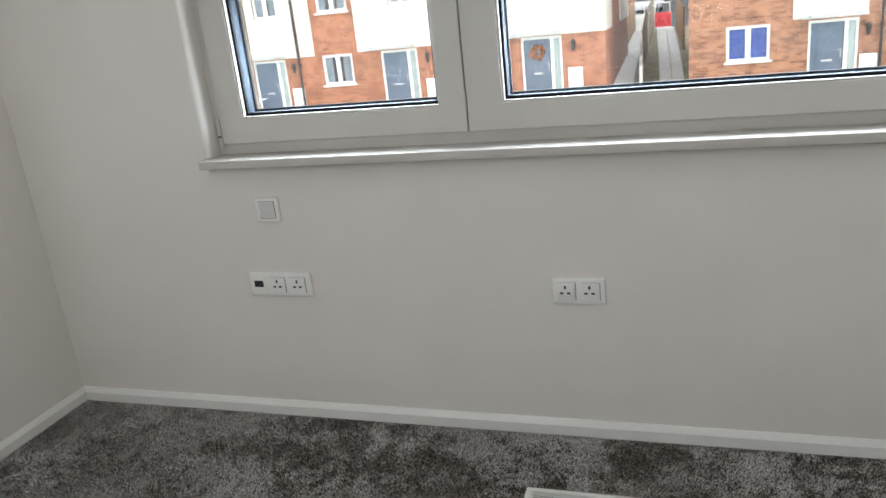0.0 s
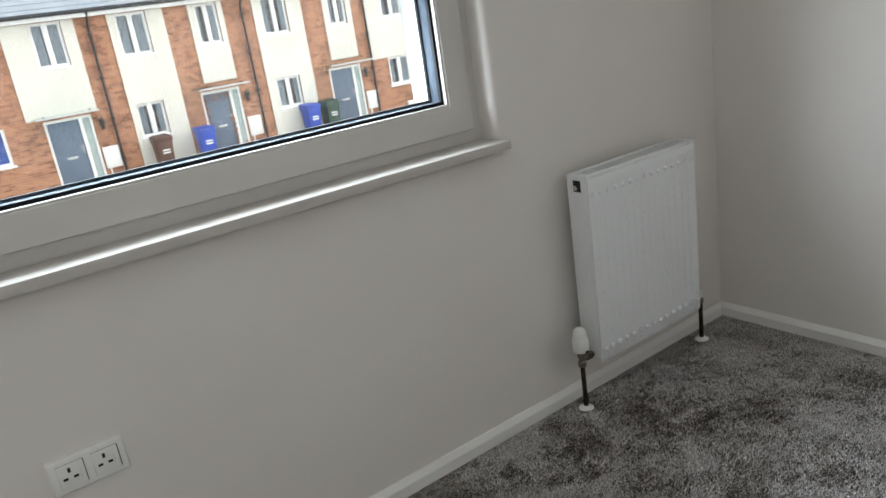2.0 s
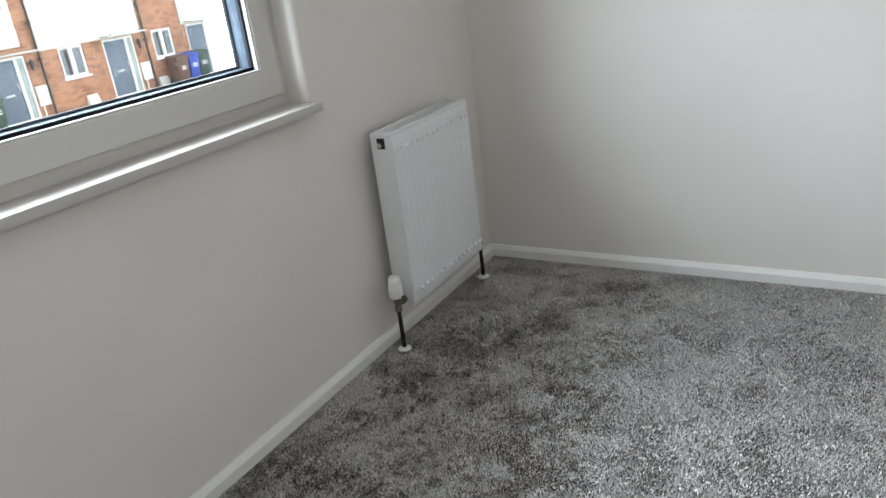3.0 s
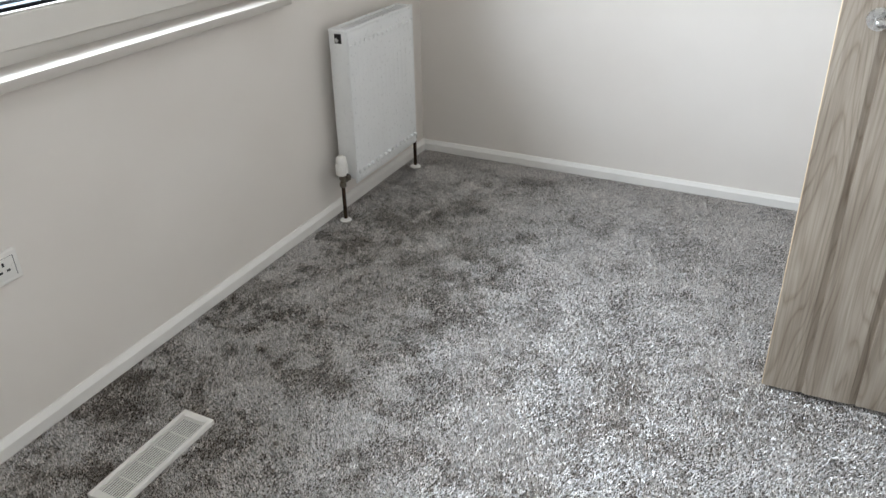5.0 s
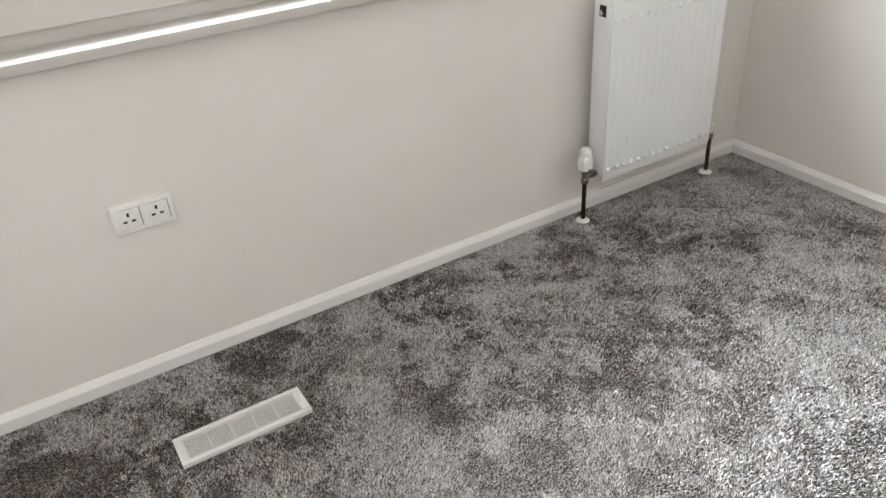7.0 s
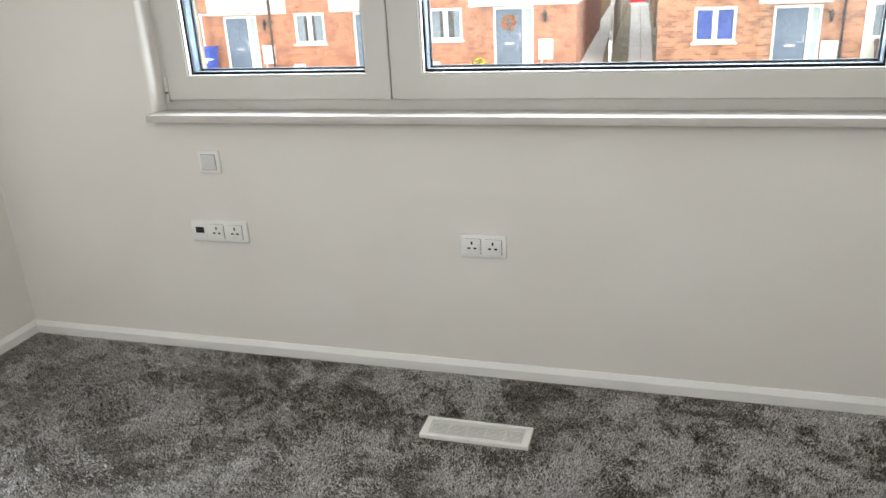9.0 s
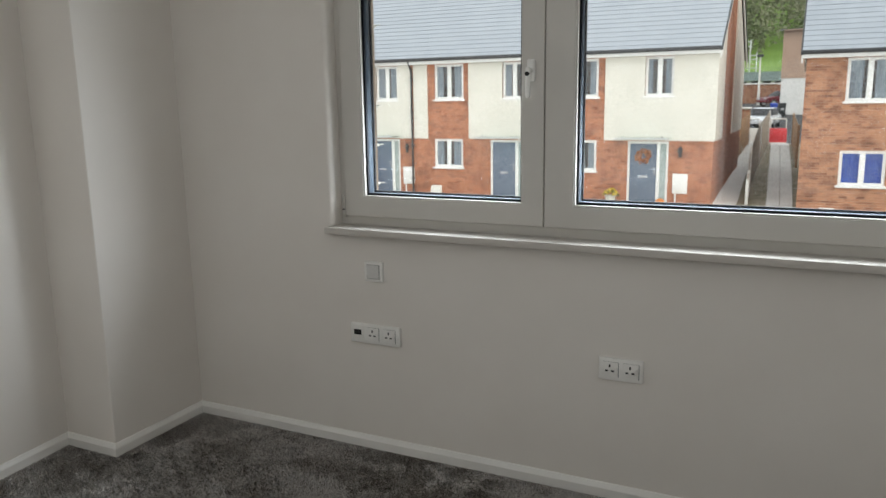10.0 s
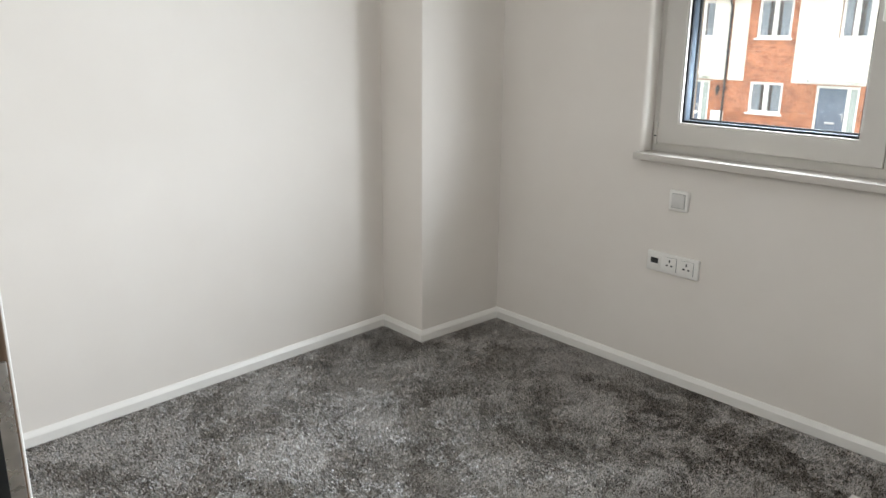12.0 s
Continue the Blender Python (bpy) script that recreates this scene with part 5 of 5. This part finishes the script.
barrier("white plastic road barrier across a path", -1.08, -0.30, 48.0, M_WHITE)
barrier("red plastic road barrier across a path", 0.22, 1.20, 48.0, M_RED)


def parked_car(label, x, y, turn, mat, L=4.1, W=1.75, Hh=1.45):
    c = thing("parked_car", label, "car", at=(x, y, ground_z(y)))
    c.rotation_euler[2] = radians(turn)
    prof = [(-L / 2, 0.35), (-L / 2 + 0.03, 0.62), (-L / 2 + 0.18, 0.80), (-L / 4, 0.92), (L / 2 - 0.25, 0.95), (L / 2, 0.72), (L / 2, 0.35)]
    bm = B()
    a = [bm.verts.new((px, -W / 2, pz)) for px, pz in prof]
    b = [bm.verts.new((px, W / 2, pz)) for px, pz in prof]
    bm.faces.new(a), bm.faces.new(b[::-1])
    for i in range(len(prof)):
        bm.faces.new((a[i], b[i], b[(i + 1) % len(prof)], a[(i + 1) % len(prof)]))
    bmesh.ops.recalc_face_normals(bm, faces=bm.faces)
    bmesh.ops.bevel(bm, geom=list(bm.edges), offset=0.06, segments=3, profile=0.5, affect='EDGES')
    part("body", bm, mat, c)
    for nm, k, m, prof2 in (("cabin_glass", 0.0, M_BLACK, [(-L / 4 - 0.05, 0.90), (-0.35, Hh - 0.06), (L / 4 + 0.1, Hh - 0.06), (L / 2 - 0.25, 0.92)]), ("roof", 0.05, mat, [(-0.42, Hh - 0.08), (-0.25, Hh), (L / 4, Hh), (L / 4 + 0.2, Hh - 0.08)])):
        bm = B()
        ww = W / 2 - 0.16
        a = [bm.verts.new((px, -ww + (0.10 if pz > 1.2 else 0) - k, pz)) for px, pz in prof2]
        b = [bm.verts.new((px, ww - (0.10 if pz > 1.2 else 0) + k, pz)) for px, pz in prof2]
        bm.faces.new(a), bm.faces.new(b[::-1])
        for i in range(4):
            bm.faces.new((a[i], b[i], b[(i + 1) % 4], a[(i + 1) % 4]))
        bmesh.ops.recalc_face_normals(bm, faces=bm.faces)
        bmesh.ops.bevel(bm, geom=list(bm.edges), offset=0.03, segments=2, profile=0.5, affect='EDGES')
        part(nm, bm, m, c)
    for sx in (-L / 2 + 0.75, L / 2 - 0.75):
        for sy in (-W / 2 + 0.08, W / 2 - 0.08):
            wh = part("wheel", rod(B(), (sx, sy - 0.1, 0.32), (sx, sy + 0.1, 0.32), 0.32, None, 20), M_BLACK, c)
            part("rim", rod(B(), (sx, sy - 0.11, 0.32), (sx, sy + 0.11, 0.32), 0.2, None, 14), M_CHROME, wh)
    for sy in (-0.6, 0.6):
        part("headlight", box(B(), (-L / 2 - 0.01, sy - 0.17, 0.62), (-L / 2 + 0.12, sy + 0.17, 0.76), 0.03), M_CHROME, c)


parked_car("silver hatchback parked across the lane", -0.55, 56.0, 84.0, M_CARSILVER)
parked_car("dark red hatchback parked by a garden wall", -0.2, 76.0, 35.0, M_CARRED)
lampost = thing("street_lamp", "pale street lamp post by the lane", "street lamp", at=(-2.3, 78.0, ground_z(78)))
part("post", rod(B(), (0, 0, 0), (-0.05, 0, 4.6), 0.13, 0.07, 12), M_WHITE, lampost)
part("lantern", box(B(), (-0.35, -0.2, 4.55), (0.25, 0.2, 4.8), 0.05), M_LAMPGREY, lampost)
gw = thing("garden_wall", "long brick garden wall with a pale coping", "wall")
part("brickwork", box(B(), (-9.0, 82.0, -0.3), (4.0, 82.4, 2.5)), M_BRICK_FAR, gw)
part("coping", box(B(), (-9.0, 81.9, 2.5), (4.0, 82.5, 2.65), 0.03), M_WHITE, gw)
low = thing("low_building", "long low building with a pale green roof", "building")
part("wall", box(B(), (-12.0, 95.5, 1.6), (3.0, 99.0, 3.2)), M_RENDER_W, low)
bm = B()
v = [bm.verts.new(p) for p in ((-12.4, 95.0, 3.1), (3.4, 95.0, 3.1), (3.4, 97.3, 4.2), (-12.4, 97.3, 4.2), (3.4, 99.6, 3.1), (-12.4, 99.6, 3.1))]
bm.faces.new((v[0], v[1], v[2], v[3])), bm.faces.new((v[3], v[2], v[4], v[5]))
bmesh.ops.solidify(bm, geom=bm.faces, thickness=0.15)
part("roof", bm, M_TEAL, low)
for k in range(9):
    part("window", box(B(), (-9.5 + k * 1.3, 95.44, 2.3), (-8.6 + k * 1.3, 95.56, 3.05), 0.02), M_BLACK, low)
far = thing("far_house", "house with beige upper cladding and a white base", "house")
part("base_wall", box(B(), (0.12, 64.0, -0.4), (7.0, 72.0, 2.72)), M_RENDER_W, far)
part("upper_wall", box(B(), (0.08, 63.96, 2.72), (7.0, 72.0, 6.42)), M_BEIGE, far)
bm = B()
v = [bm.verts.new(p) for p in ((-0.35, 63.6, 6.32), (7.2, 63.6, 6.32), (7.2, 72.4, 7.1), (-0.35, 72.4, 7.1))]
bm.faces.new(v)
bmesh.ops.solidify(bm, geom=bm.faces, thickness=0.35)
part("roof", bm, M_GUTTER, far)

# scaffolding round a building site beyond the lane
scaff = thing("scaffolding", "grey tube scaffolding on a building site", "scaffolding", at=(-6.0, 104.0, ground_z(104.0)))
for k, top in enumerate((5.4, 6.2, 6.4, 5.0, 3.4)):
    for dy in (0.0, 1.2):
        part("upright", rod(B(), (-1.6 + 0.8 * k, dy, 0), (-1.6 + 0.8 * k, dy, top + 0.2 * dy), 0.05, None, 8), M_CARSILVER, scaff)
for z, x1 in ((1.6, 1.8), (2.7, 1.8), (3.2, 1.7), (4.3, 1.0), (4.9, 0.9), (5.8, 0.2)):
    for dy in (-0.06, 1.26):
        part("ledger", rod(B(), (-1.9, dy, z), (x1, dy, z), 0.045, None, 8), M_CARSILVER, scaff)
for z, x1 in ((2.0, 1.6), (3.7, 0.9)):
    part("deck_board", box(B(), (-1.8, 0.05, z), (x1, 1.15, z + 0.07), 0.01), M_FENCE, scaff)

# woodland on the hill
gen = np.random.default_rng(7)
nt = 300
tx, ty = gen.uniform(-62, 52, nt), gen.uniform(150, 290, nt)
verts = []
for x, y in zip(tx, ty):
    hgt, wid = gen.uniform(8, 15), gen.uniform(3.0, 5.5)
    z = ground_z(y)
    m = 520
    u = gen.normal(size=(m, 3))
    u /= np.linalg.norm(u, axis=1)[:, None]
    r = gen.uniform(0.55, 1.08, m)[:, None] * (1 + 0.25 * np.sin(3 * u[:, :1] * 4 + x))
    c = np.array([x, y, z + hgt * 0.55]) + u * r * np.array([wid, wid, hgt * 0.5])
    t1 = gen.normal(size=(m, 3))
    t1 /= np.linalg.norm(t1, axis=1)[:, None]
    t2 = np.cross(t1, gen.normal(size=(m, 3)))
    t2 /= np.linalg.norm(t2, axis=1)[:, None]
    s = gen.uniform(0.22, 0.55, m)[:, None]
    verts.append(np.stack([c + t1 * s, c + t2 * s, c - t1 * s * 0.8], 1).reshape(-1, 3))
me = bpy.data.meshes.new("woodland")
verts = np.concatenate(verts)
me.from_pydata(verts.tolist(), [], np.arange(len(verts)).reshape(-1, 3).tolist())
me.materials.append(M_WOODS)
tagged(new("woodland", me), "dense green woodland on a hillside, haze put into its colour", "trees", kind="stuff")
